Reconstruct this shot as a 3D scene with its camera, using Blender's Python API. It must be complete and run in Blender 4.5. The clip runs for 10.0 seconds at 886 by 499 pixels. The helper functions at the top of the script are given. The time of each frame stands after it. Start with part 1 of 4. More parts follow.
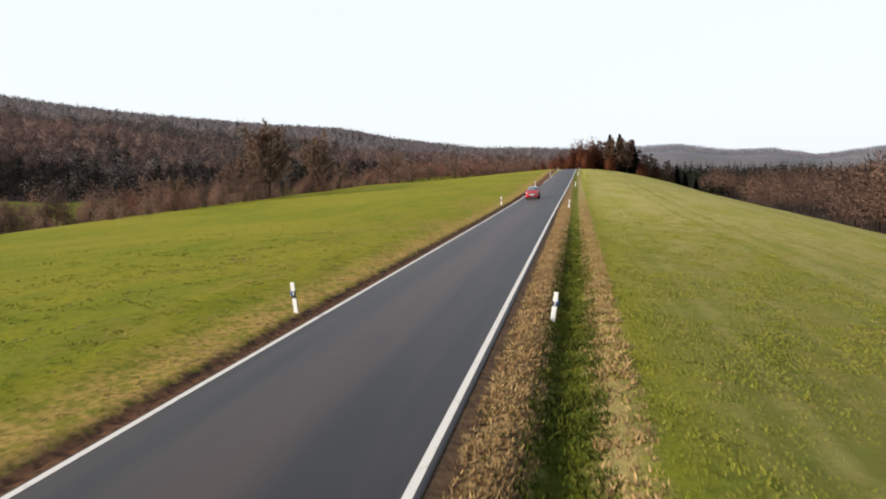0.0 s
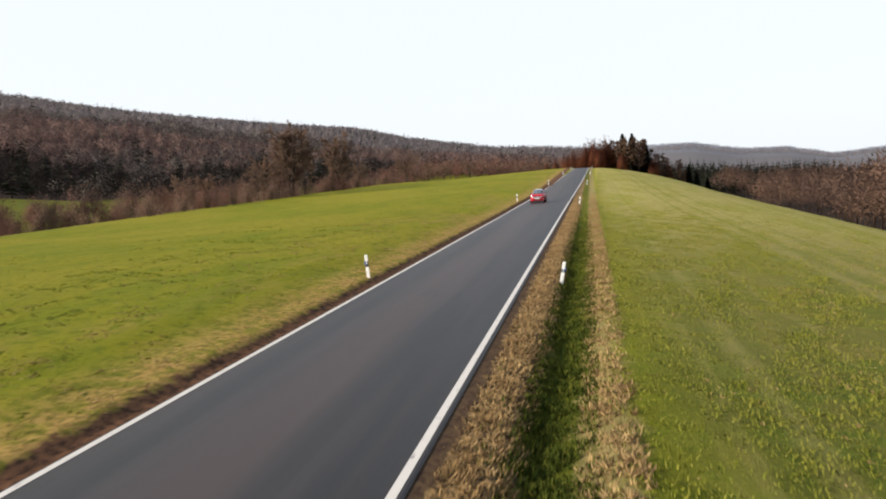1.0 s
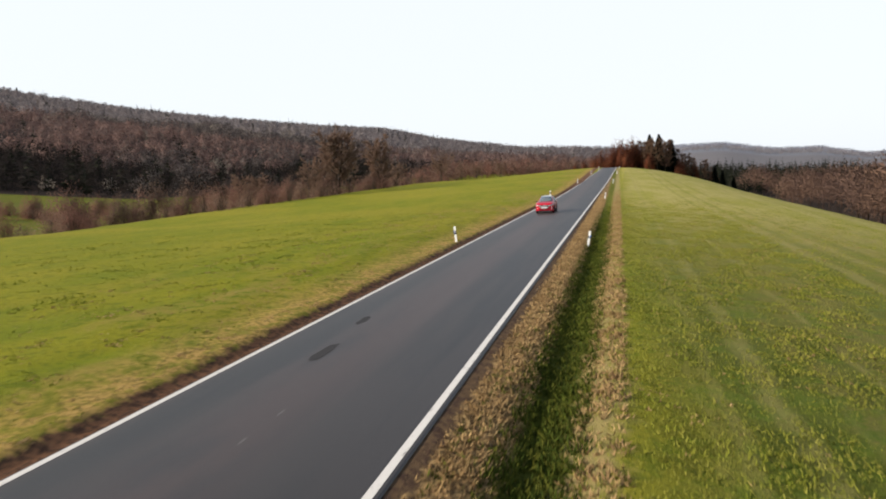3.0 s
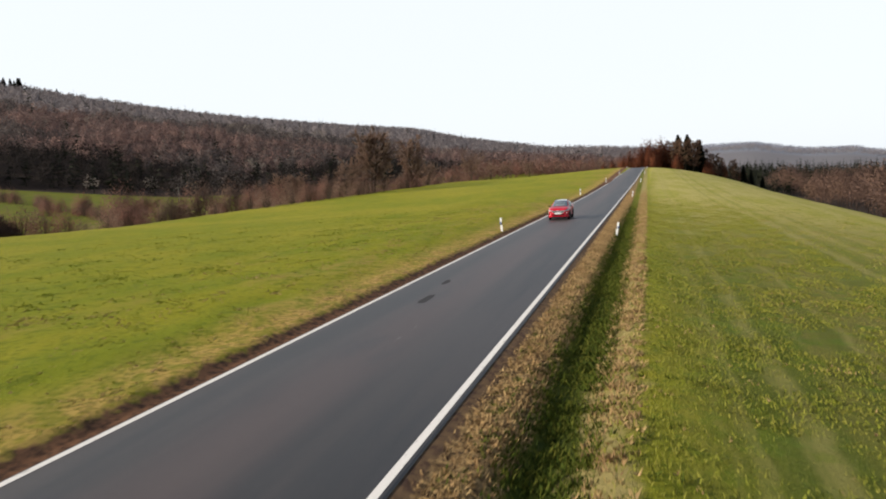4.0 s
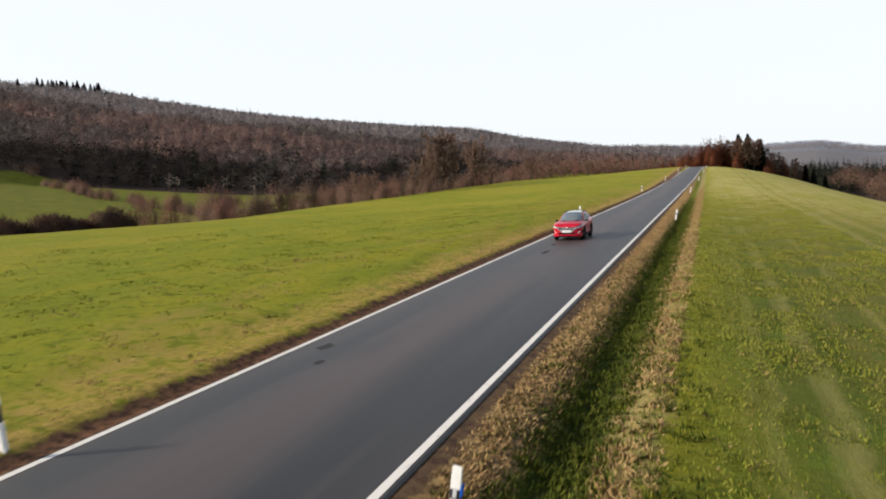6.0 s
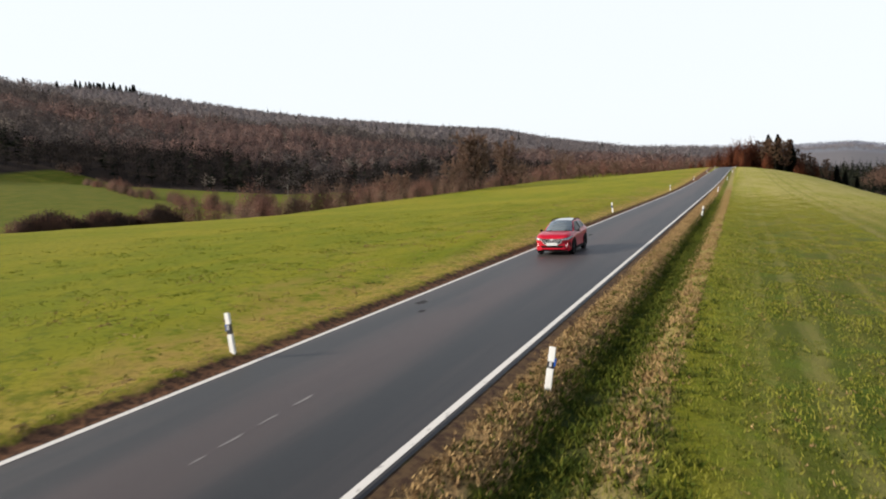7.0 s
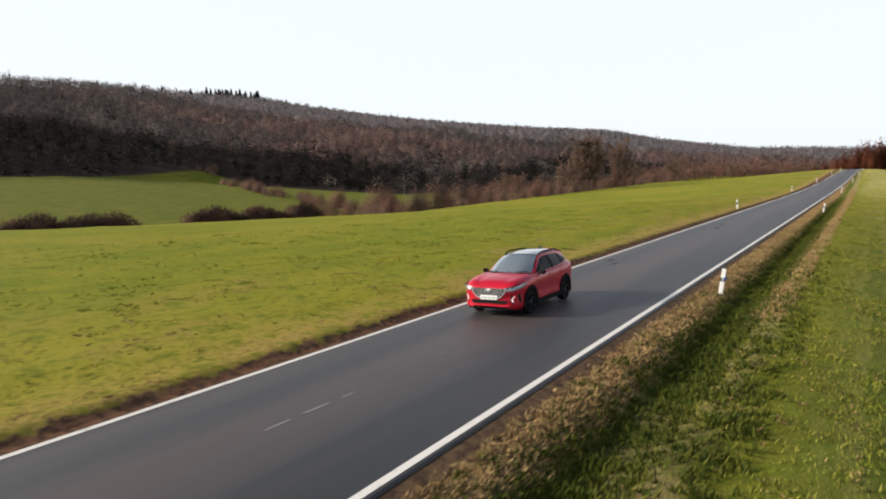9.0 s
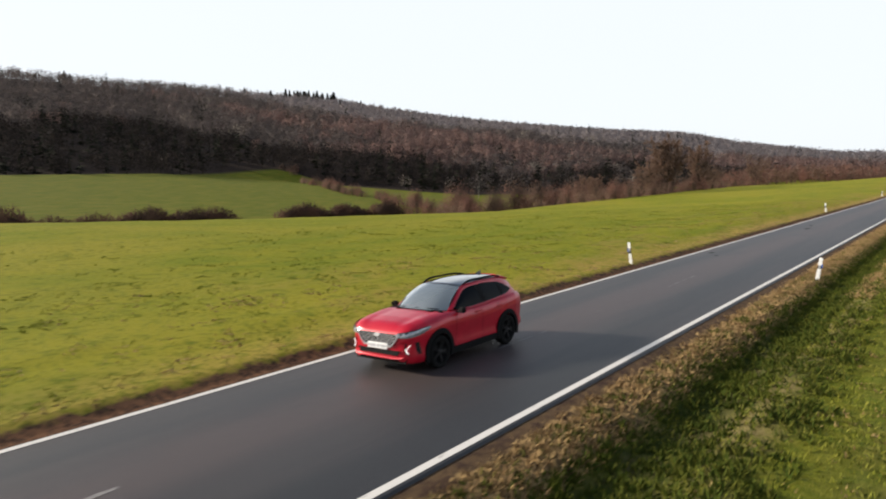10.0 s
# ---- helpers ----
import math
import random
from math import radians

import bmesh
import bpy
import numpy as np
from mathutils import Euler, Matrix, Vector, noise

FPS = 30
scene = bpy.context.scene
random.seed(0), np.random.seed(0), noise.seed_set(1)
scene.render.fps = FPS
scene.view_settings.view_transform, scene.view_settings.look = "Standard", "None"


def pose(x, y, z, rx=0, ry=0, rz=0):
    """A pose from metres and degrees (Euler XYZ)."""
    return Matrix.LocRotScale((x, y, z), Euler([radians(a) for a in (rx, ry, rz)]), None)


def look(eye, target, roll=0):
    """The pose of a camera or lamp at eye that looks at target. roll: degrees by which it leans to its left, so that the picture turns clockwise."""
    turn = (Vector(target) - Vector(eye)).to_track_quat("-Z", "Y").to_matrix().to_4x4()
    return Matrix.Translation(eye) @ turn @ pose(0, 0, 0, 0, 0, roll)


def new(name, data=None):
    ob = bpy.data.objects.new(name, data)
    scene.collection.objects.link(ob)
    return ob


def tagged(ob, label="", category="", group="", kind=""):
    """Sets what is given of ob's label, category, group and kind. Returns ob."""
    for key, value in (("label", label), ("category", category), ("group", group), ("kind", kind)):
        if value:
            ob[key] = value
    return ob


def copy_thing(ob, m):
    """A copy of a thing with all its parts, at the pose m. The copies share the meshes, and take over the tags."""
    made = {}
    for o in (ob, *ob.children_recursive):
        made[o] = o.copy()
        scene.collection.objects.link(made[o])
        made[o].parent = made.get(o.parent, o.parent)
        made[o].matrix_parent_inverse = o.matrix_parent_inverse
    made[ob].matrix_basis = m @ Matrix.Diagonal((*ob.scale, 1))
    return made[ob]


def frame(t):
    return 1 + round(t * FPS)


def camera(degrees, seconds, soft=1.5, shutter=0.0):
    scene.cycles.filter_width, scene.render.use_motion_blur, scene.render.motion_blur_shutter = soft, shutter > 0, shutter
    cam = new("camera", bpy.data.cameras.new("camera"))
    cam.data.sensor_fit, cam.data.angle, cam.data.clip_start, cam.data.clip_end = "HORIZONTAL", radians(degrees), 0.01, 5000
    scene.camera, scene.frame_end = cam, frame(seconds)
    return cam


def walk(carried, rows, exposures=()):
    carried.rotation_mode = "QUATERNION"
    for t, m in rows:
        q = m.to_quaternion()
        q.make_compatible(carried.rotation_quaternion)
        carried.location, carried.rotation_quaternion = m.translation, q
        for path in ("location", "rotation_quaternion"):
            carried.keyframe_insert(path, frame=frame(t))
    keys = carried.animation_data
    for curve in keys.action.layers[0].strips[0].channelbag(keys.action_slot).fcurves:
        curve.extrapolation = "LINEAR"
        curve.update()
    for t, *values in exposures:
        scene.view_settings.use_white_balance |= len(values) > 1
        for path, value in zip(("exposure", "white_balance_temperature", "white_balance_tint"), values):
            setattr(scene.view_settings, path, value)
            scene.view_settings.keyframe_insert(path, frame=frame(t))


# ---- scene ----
cam = camera(64.6, 10.0, soft=1.9, shutter=0.35)
walk(cam, [
    (0.0, pose(5.15, -46.98, 4.23, 83.86, 2.67, 10.74)),
    (0.5, pose(5.42, -50.43, 4.29, 83.80, 2.73, 10.82)),
    (1.0, pose(5.57, -54.25, 4.30, 83.82, 2.73, 11.80)),
    (1.5, pose(5.79, -57.81, 4.32, 83.91, 2.65, 13.28)),
    (2.0, pose(5.89, -61.65, 4.32, 83.89, 2.69, 13.51)),
    (2.5, pose(6.07, -64.86, 4.28, 83.89, 2.72, 13.55)),
    (4.0, pose(6.46, -75.40, 4.27, 83.99, 2.63, 16.21)),
    (4.5, pose(6.61, -78.75, 4.23, 84.01, 2.67, 17.28)),
    (5.0, pose(6.64, -82.05, 4.17, 84.06, 2.58, 18.38)),
    (5.5, pose(6.77, -85.30, 4.13, 84.13, 2.56, 19.32)),
    (6.0, pose(6.97, -88.40, 4.12, 84.17, 2.64, 20.64)),
    (6.2, pose(7.06, -89.50, 4.09, 84.20, 2.61, 21.14)),
    (7.5, pose(7.66, -96.60, 3.92, 84.38, 2.43, 24.16)),
    (8.0, pose(7.85, -99.60, 3.86, 84.52, 2.25, 26.15)),
    (8.5, pose(8.05, -102.45, 3.83, 84.66, 2.19, 28.28)),
    (9.0, pose(8.20, -105.30, 3.80, 84.78, 2.24, 31.18)),
    (9.5, pose(8.41, -108.15, 3.78, 84.92, 2.06, 33.72)),
    (10.0, pose(8.62, -111.10, 3.74, 85.05, 1.54, 36.77)),
])

# ---- light: hazy low winter sun from the left and behind ----
SUN_EL, SUN_AZ = radians(23), radians(243)     # azimuth clockwise from +y
world = bpy.data.worlds.new("sky")
scene.world = world
world.use_nodes = True
wn = world.node_tree
sky = wn.nodes.new("ShaderNodeTexSky")
sky.sky_type = "NISHITA"
sky.sun_disc = False
sky.sun_elevation, sky.sun_rotation = SUN_EL, SUN_AZ
sky.air_density, sky.dust_density, sky.ozone_density = 1.0, 2.0, 1.0
wn.nodes["Background"].inputs[1].default_value = 0.1
haze = wn.nodes.new("ShaderNodeMix")          # thin bright haze, thickest towards the horizon
haze.data_type = "RGBA"
haze.inputs[7].default_value = (7.1, 7.48, 7.88, 1)
way = wn.nodes.new("ShaderNodeTexCoord")
split = wn.nodes.new("ShaderNodeSeparateXYZ")
thick = wn.nodes.new("ShaderNodeMapRange")
thick.interpolation_type = "SMOOTHSTEP"
for i, v in ((1, 0.24), (2, 0.58), (3, 0.92), (4, 0.05)):
    thick.inputs[i].default_value = v
wn.links.new(way.outputs["Generated"], split.inputs[0])
wn.links.new(split.outputs[2], thick.inputs[0])
wn.links.new(thick.outputs[0], haze.inputs[0])
wn.links.new(sky.outputs[0], haze.inputs[6])
wn.links.new(haze.outputs[2], wn.nodes["Background"].inputs[0])
sun_data = bpy.data.lights.new("sun", "SUN")
sun_data.energy, sun_data.angle, sun_data.color = 5.0, radians(6.0), (1.0, 0.885, 0.74)
sun = new("sun", sun_data)
to_sun = Vector((math.sin(SUN_AZ) * math.cos(SUN_EL), math.cos(SUN_AZ) * math.cos(SUN_EL), math.sin(SUN_EL)))
sun.matrix_world = look(to_sun * 50, (0, 0, 0))
scene.view_settings.exposure = 0.47


# ---- materials ----
class Mat:
    """A small builder for node materials in object or world position."""

    def __init__(self, name, rough=0.8, metal=0.0, spec=0.3):
        self.m = bpy.data.materials.new(name)
        self.m.use_nodes = True
        self.t = self.m.node_tree
        self.b = self.t.nodes["Principled BSDF"]
        self.b.inputs["Roughness"].default_value = rough
        self.b.inputs["Metallic"].default_value = metal
        self.b.inputs["Specular IOR Level"].default_value = spec
        self.geo = None

    def node(self, kind, **kw):
        n = self.t.nodes.new(kind)
        for k, v in kw.items():
            n.inputs[k].default_value = v
        return n

    def pos(self, sx=1.0, sy=1.0, sz=1.0):
        if self.geo is None:
            self.geo = self.t.nodes.new("ShaderNodeNewGeometry")
        n = self.t.nodes.new("ShaderNodeMapping")
        n.inputs["Scale"].default_value = (sx, sy, sz)
        self.t.links.new(self.geo.outputs["Position"], n.inputs[0])
        return n.outputs[0]

    def local(self):
        return self.t.nodes.new("ShaderNodeTexCoord").outputs["Object"]

    def island(self):
        if self.geo is None:
            self.geo = self.t.nodes.new("ShaderNodeNewGeometry")
        return self.geo.outputs["Random Per Island"]

    def noise(self, vec, scale, detail=4.0, rough=0.55):
        n = self.node("ShaderNodeTexNoise", Scale=scale, Detail=detail, Roughness=rough)
        self.t.links.new(vec, n.inputs["Vector"])
        return n.outputs["Fac"]

    def ramp(self, fac, stops):
        n = self.t.nodes.new("ShaderNodeValToRGB")
        e = n.color_ramp.elements
        while len(e) < len(stops):
            e.new(0.5)
        for el, (p, c) in zip(e, stops):
            el.position = p
            el.color = (*c, 1) if len(c) == 3 else c
        self.t.links.new(fac, n.inputs[0])
        return n.outputs[0]

    def step(self, fac, a, b):
        n = self.node("ShaderNodeMapRange")
        n.interpolation_type = "SMOOTHSTEP"
        n.inputs["From Min"].default_value, n.inputs["From Max"].default_value = a, b
        self.t.links.new(fac, n.inputs[0])
        return n.outputs[0]

    def math(self, op, a, b=0.0):
        n = self.t.nodes.new("ShaderNodeMath")
        n.operation = op
        for i, v in enumerate((a, b)):
            if isinstance(v, (int, float)):
                n.inputs[i].default_value = v
            else:
                self.t.links.new(v, n.inputs[i])
        return n.outputs[0]

    def axis(self, i):
        n = self.t.nodes.new("ShaderNodeSeparateXYZ")
        self.t.links.new(self.pos(), n.inputs[0])
        return n.outputs[i]

    def mix(self, fac, a, b, blend="MIX"):
        n = self.t.nodes.new("ShaderNodeMix")
        n.data_type, n.blend_type = "RGBA", blend
        for i, v in ((0, fac), (6, a), (7, b)):
            if isinstance(v, (int, float)):
                n.inputs[i].default_value = v
            elif isinstance(v, tuple):
                n.inputs[i].default_value = (*v, 1)
            else:
                self.t.links.new(v, n.inputs[i])
        return n.outputs[2]

    def colour(self, c):
        if isinstance(c, tuple):
            self.b.inputs["Base Color"].default_value = (*c, 1)
        else:
            self.t.links.new(c, self.b.inputs["Base Color"])
        return self

    def rough(self, fac):
        self.t.links.new(fac, self.b.inputs["Roughness"])

    def bump(self, fac, strength, dist):
        n = self.node("ShaderNodeBump", Strength=strength, Distance=dist)
        self.t.links.new(fac, n.inputs["Height"])
        self.t.links.new(n.outputs[0], self.b.inputs["Normal"])
        return self


def plain(name, c, rough=0.5, metal=0.0, spec=0.5, var=0.15, scale=8.0):
    """A plain surface with slight mottling at two scales."""
    k = Mat(name, rough, metal, spec)
    v = k.local()
    f = k.math("ADD", k.math("MULTIPLY", k.noise(v, scale), 0.6), k.math("MULTIPLY", k.noise(v, scale * 9), 0.4))
    k.colour(k.ramp(f, [(0.3, tuple(x * (1 - var) for x in c)), (0.7, tuple(min(1, x * (1 + var)) for x in c))]))
    return k.m


def ground_material():
    k = Mat("meadow", 0.95, spec=0.1)
    p = k.pos()
    x = k.axis(0)
    big = k.noise(p, 0.035, 3)
    mid = k.noise(k.pos(1, 0.35, 1), 0.4, 5)
    fine = k.noise(p, 5.0, 6, 0.7)
    blade = k.noise(p, 28.0, 4, 0.7)
    clump = k.noise(p, 1.7, 5, 0.65)
    green = k.mix(k.step(mid, 0.35, 0.65), (0.157, 0.185, 0.008), (0.222, 0.216, 0.012))
    green = k.mix(k.step(big, 0.42, 0.62), green, (0.248, 0.228, 0.018))
    green = k.mix(k.math("MULTIPLY", k.step(clump, 0.52, 0.64), 0.7), green, (0.095, 0.122, 0.006))
    green = k.mix(k.math("MULTIPLY", k.step(fine, 0.5, 0.66), 0.75), green, (0.085, 0.112, 0.006))
    green = k.mix(k.math("MULTIPLY", k.step(blade, 0.5, 0.7), 0.45), green, (0.28, 0.25, 0.035))
    tanpatch = k.math("MULTIPLY", k.step(k.noise(k.pos(1, 0.45, 1), 0.16, 3), 0.48, 0.62), k.math("MULTIPLY", k.step(x, -17, -6), k.step(x, -2.5, -4)))
    green = k.mix(k.math("MULTIPLY", k.math("MULTIPLY", tanpatch, k.step(clump, 0.62, 0.42)), 0.8), green, (0.27, 0.195, 0.05))
    green = k.mix(k.step(x, -66, -96), green, k.mix(k.step(mid, 0.35, 0.65), (0.09, 0.113, 0.008), (0.138, 0.135, 0.014)))     # duller meadow in the valley
    # drier field on the right, in broad mown bands
    wob = k.math("ADD", x, k.math("MULTIPLY", k.noise(p, 0.12, 3), 3.0))
    band = k.t.nodes.new("ShaderNodeTexNoise")
    band.noise_dimensions = "1D"
    band.inputs["Scale"].default_value, band.inputs["Detail"].default_value = 0.33, 2
    k.t.links.new(wob, band.inputs["W"])
    dry = k.mix(k.step(band.outputs["Fac"], 0.4, 0.62), (0.068, 0.09, 0.009), (0.125, 0.118, 0.026))
    dry = k.mix(k.step(k.noise(p, 0.9, 5, 0.65), 0.5, 0.62), dry, (0.07, 0.11, 0.01))
    dry = k.mix(k.math("MULTIPLY", k.step(blade, 0.45, 0.7), 0.4), dry, (0.25, 0.215, 0.06))
    pale = k.mix(k.step(k.noise(k.pos(1, 0.3, 1), 0.25, 4), 0.4, 0.6), (0.39, 0.36, 0.072), (0.49, 0.415, 0.135))
    y = k.axis(1)
    dry = k.mix(k.math("MULTIPLY", k.math("MAXIMUM", k.math("MULTIPLY", k.step(x, 14, 42), 0.85), k.math("MULTIPLY", k.step(y, -62, 35), 0.95)), 0.85), dry, pale)
    stripe = k.t.nodes.new("ShaderNodeTexNoise")       # narrow pale mown lines along the field
    stripe.noise_dimensions = "1D"
    stripe.inputs["Scale"].default_value, stripe.inputs["Detail"].default_value = 0.8, 3
    k.t.links.new(k.math("ADD", x, k.math("MULTIPLY", k.noise(p, 0.3, 4), 0.9)), stripe.inputs["W"])
    dry = k.mix(k.math("MULTIPLY", k.step(stripe.outputs["Fac"], 0.5, 0.7), 0.4), dry, (0.34, 0.29, 0.1))
    dry = k.mix(k.math("MULTIPLY", k.step(stripe.outputs["Fac"], 0.46, 0.3), 0.3), dry, (0.12, 0.15, 0.014))
    dry = k.mix(k.math("MULTIPLY", k.step(clump, 0.5, 0.66), 0.5), dry, (0.11, 0.14, 0.012))
    col = k.mix(k.step(x, 5.0, 9.0), green, dry)
    # bare and withered verges beside the road, a dark green strip in the ditch
    jit = k.math("ADD", x, k.math("MULTIPLY", k.math("SUBTRACT", k.noise(p, 1.1, 5, 0.65), 0.5), 1.5))
    straw = k.mix(k.step(fine, 0.4, 0.62), (0.36, 0.24, 0.105), (0.055, 0.032, 0.018))
    col = k.mix(k.math("MULTIPLY", k.step(jit, 2.6, 2.9), k.step(jit, 4.6, 4.1)), col, straw)
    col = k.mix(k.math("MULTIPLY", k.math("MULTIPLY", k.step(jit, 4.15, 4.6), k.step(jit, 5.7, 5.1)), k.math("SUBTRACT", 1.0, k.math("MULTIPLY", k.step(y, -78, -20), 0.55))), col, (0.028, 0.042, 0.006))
    col = k.mix(k.math("MULTIPLY", k.math("MULTIPLY", k.step(jit, 5.1, 5.4), k.step(jit, 6.5, 5.9)), 0.8), col, (0.29, 0.23, 0.1))
    jit = k.math("ADD", x, k.math("MULTIPLY", k.math("SUBTRACT", k.noise(p, 2.2, 5, 0.65), 0.5), 0.9))
    soil = k.math("MULTIPLY", k.step(jit, 2.6, 2.9), k.step(jit, 3.36, 3.26))
    col = k.mix(k.math("MULTIPLY", soil, 0.8), col, (0.06, 0.036, 0.026))
    rank = k.math("MULTIPLY", k.step(y, -72, -98), k.math("MULTIPLY", k.step(jit, 4.3, 4.8), k.step(jit, 6.9, 6.0)))
    col = k.mix(k.math("MULTIPLY", rank, 0.7), col, k.mix(k.step(k.noise(p, 0.8, 4), 0.45, 0.6), (0.045, 0.058, 0.009), (0.16, 0.13, 0.05)))
    tan = k.math("MULTIPLY", k.step(jit, -6.2, -3.7), k.step(jit, -1.6, -2.0))
    tan = k.math("MULTIPLY", tan, k.math("ADD", 0.3, k.math("MULTIPLY", k.step(clump, 0.62, 0.45), 0.7)))
    tan = k.math("MULTIPLY", tan, k.math("ADD", 0.4, k.math("MULTIPLY", k.step(y, -82, -52), 0.6)))
    col = k.mix(tan, col, k.mix(k.step(fine, 0.42, 0.62), (0.42, 0.27, 0.085), (0.17, 0.13, 0.03)))
    left = k.math("MULTIPLY", k.step(jit, -3.46, -3.3), k.step(jit, -1.6, -2.0))
    col = k.mix(left, col, k.mix(k.step(fine, 0.42, 0.6), (0.2, 0.1, 0.052), (0.065, 0.036, 0.023)))
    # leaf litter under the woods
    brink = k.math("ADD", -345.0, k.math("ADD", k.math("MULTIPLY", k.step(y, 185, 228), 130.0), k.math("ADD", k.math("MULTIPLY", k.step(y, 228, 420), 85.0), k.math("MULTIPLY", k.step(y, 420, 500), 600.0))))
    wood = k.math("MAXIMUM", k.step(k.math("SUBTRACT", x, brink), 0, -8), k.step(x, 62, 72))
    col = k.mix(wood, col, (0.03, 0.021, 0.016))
    col = k.mix(k.step(y, 520, 800), col, (0.15, 0.143, 0.152))      # aerial haze put into the colour: paler in the distance
    col = k.mix(k.step(y, 1200, 1700), col, (0.19, 0.205, 0.24))      # far wooded hills, blue-grey haze painted into their colour
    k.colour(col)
    k.bump(k.math("ADD", fine, k.math("MULTIPLY", blade, 0.5)), 0.6, 0.12)
    return k.m


def asphalt_material():
    k = Mat("asphalt", 0.54, spec=0.45)
    p = k.pos()
    x = k.axis(0)
    long = k.noise(k.pos(1, 0.05, 1), 0.9, 3)
    grain = k.noise(p, 60, 3, 0.7)
    patch = k.noise(k.pos(1, 0.25, 1), 0.45, 4, 0.6)
    col = k.mix(k.step(long, 0.4, 0.62), (0.023, 0.0235, 0.0245), (0.041, 0.036, 0.035))
    # worn centre strip, browner; darker wheel tracks
    mid = k.math("SUBTRACT", 1.0, k.step(k.math("ABSOLUTE", k.math("ADD", x, 0.25)), 0.3, 1.5))
    col = k.mix(k.math("MULTIPLY", mid, 0.6), col, (0.074, 0.052, 0.048))
    col = k.mix(k.math("MULTIPLY", k.step(patch, 0.54, 0.7), 0.65), col, (0.025, 0.026, 0.028))
    col = k.mix(k.math("MULTIPLY", k.step(grain, 0.52, 0.7), 0.35), col, (0.13, 0.125, 0.12))
    k.colour(col)
    k.bump(grain, 0.35, 0.008)
    return k.m


MEADOW = ground_material()
ASPHALT = asphalt_material()


# ---- the land ----
def smooth(a, b, v):
    u = np.clip((v - a) / (b - a), 0, 1)
    return u * u * (3 - 2 * u)


def road_x(y):
    """Sideways drift of the road's middle line: straight, then a slight bend to the right far off."""
    return np.interp(np.asarray(y, float), [-300, 15, 40, 65, 100, 215, 420], [0, 0, 0.1, 0.38, 0.87, 2.3, 4.9])


def road_z(y):
    y = np.asarray(y, float)
    rise = np.interp(y, [-300, 15, 40, 65, 100, 150, 190, 215, 238, 262, 300, 500], [0, 0, 0.12, 0.45, 1.17, 2.4, 3.3, 3.75, 3.9, 3.5, 1.8, -12])
    return rise


RIDGE = [  # x, y and height of the skyline's tree tops
    (-700, -1200, 80), (-760, -600, 130), (-750, -200, 135), (-750, 200, 136), (-750, 420, 140), (-751, 640, 144), (-750, 820, 138), (-640, 1180, 122),
    (-520, 1500, 116), (-400, 1540, 88), (-220, 1620, 64), (-80, 1700, 58), (60, 2100, 60), (140, 2400, 66),
    (330, 2350, 67), (480, 2350, 40), (600, 2300, 38), (740, 2300, 12), (900, 2200, 30), (1500, 1500, 40), (1800, 0, 50), (1500, -1500, 60), (0, -2000, 60)]
_az = np.array([math.atan2(-(x - 5), y + 80) for x, y, h in RIDGE])
_rr = np.array([math.hypot(x - 5, y + 80) for x, y, h in RIDGE])
_hh = np.array([h for x, y, h in RIDGE], float)
_o = np.argsort(_az)
_az, _rr, _hh = _az[_o], _rr[_o], _hh[_o]


def land_z(x, y):
    """Height of the ground at x, y (arrays)."""
    x, y = np.asarray(x, float), np.asarray(y, float)
    zr = road_z(y)
    u = x - road_x(y)
    edge = np.interp(y, [-300, -85, -69, -53, -32, 0, 23, 42, 75, 122, 202, 300, 500], [1.5, 1.7, 1.1, .55, .0, -.85, -1.25, -.95, -.2, .5, 1.7, 0, -6])
    # left: verge, shallow bowl, brow of the field, then the valley and the far slope
    lverge = zr + 0.2 * smooth(3.05, 3.6, -u) + (0.1 + 0.2 * np.exp(-((y + 25) / 30) ** 2)) * smooth(3.5, 7.5, -u)
    lw = smooth(-4, -62, u)
    left = lverge * (1 - lw) + edge * lw
    meadow_top = np.interp(y, [-200, 0, 100, 200, 400, 700], [13, 15, 16, 11, 16, 16])
    left = np.where(x > -62, left, 0)
    v = smooth(-62, -135, x)
    l2 = edge * (1 - v) + (-6.0) * v
    l3 = -6.0 + (meadow_top + 6.0) * np.clip((-x - 150) / 190, 0, 1) ** 1.15
    leftall = np.where(x > -62, left, np.where(x > -150, l2, l3))
    # right: ditch beside the verge, then a brow falling away
    wet = 1 - 0.75 * smooth(-30, 40, y)
    rverge = zr - 0.14 * smooth(2.95, 3.4, u) - wet * 0.36 * smooth(3.8, 4.75, u) + wet * 0.28 * smooth(4.9, 6.2, u)
    drop = np.where(u > 6, 0.0026 * np.clip(u - 6, 0, 100) ** 2.0 + 0.07 * np.clip(u - 6, 0, 300), 0)
    right = rverge - drop * (1 + 0.4 * smooth(50, 200, y))
    right = np.maximum(right, -14)
    base = np.where(u < -2.95, leftall, np.where(u > 2.95, right, zr))
    base = np.where(np.abs(u) <= 2.95, zr - 0.05, base)
    # hills round about
    az, r = np.arctan2(-(x - 5), y + 80), np.hypot(x - 5, y + 80)
    R, H = np.interp(az, _az, _rr), np.interp(az, _az, _hh) - 12
    start = np.interp(az, [-3.2, -0.5, -0.1, 0.15, 0.35, 0.6, 1.2, 3.2], [500, 500, 450, 400, 420, 440, 400, 400])
    k = np.clip((r - start) / (R - start), 0, 1)
    h = base * (1 - k ** 0.9) + H * k ** 0.9
    return np.where(r > start, np.where(r > R, H - (r - R) * 0.02, h), base)


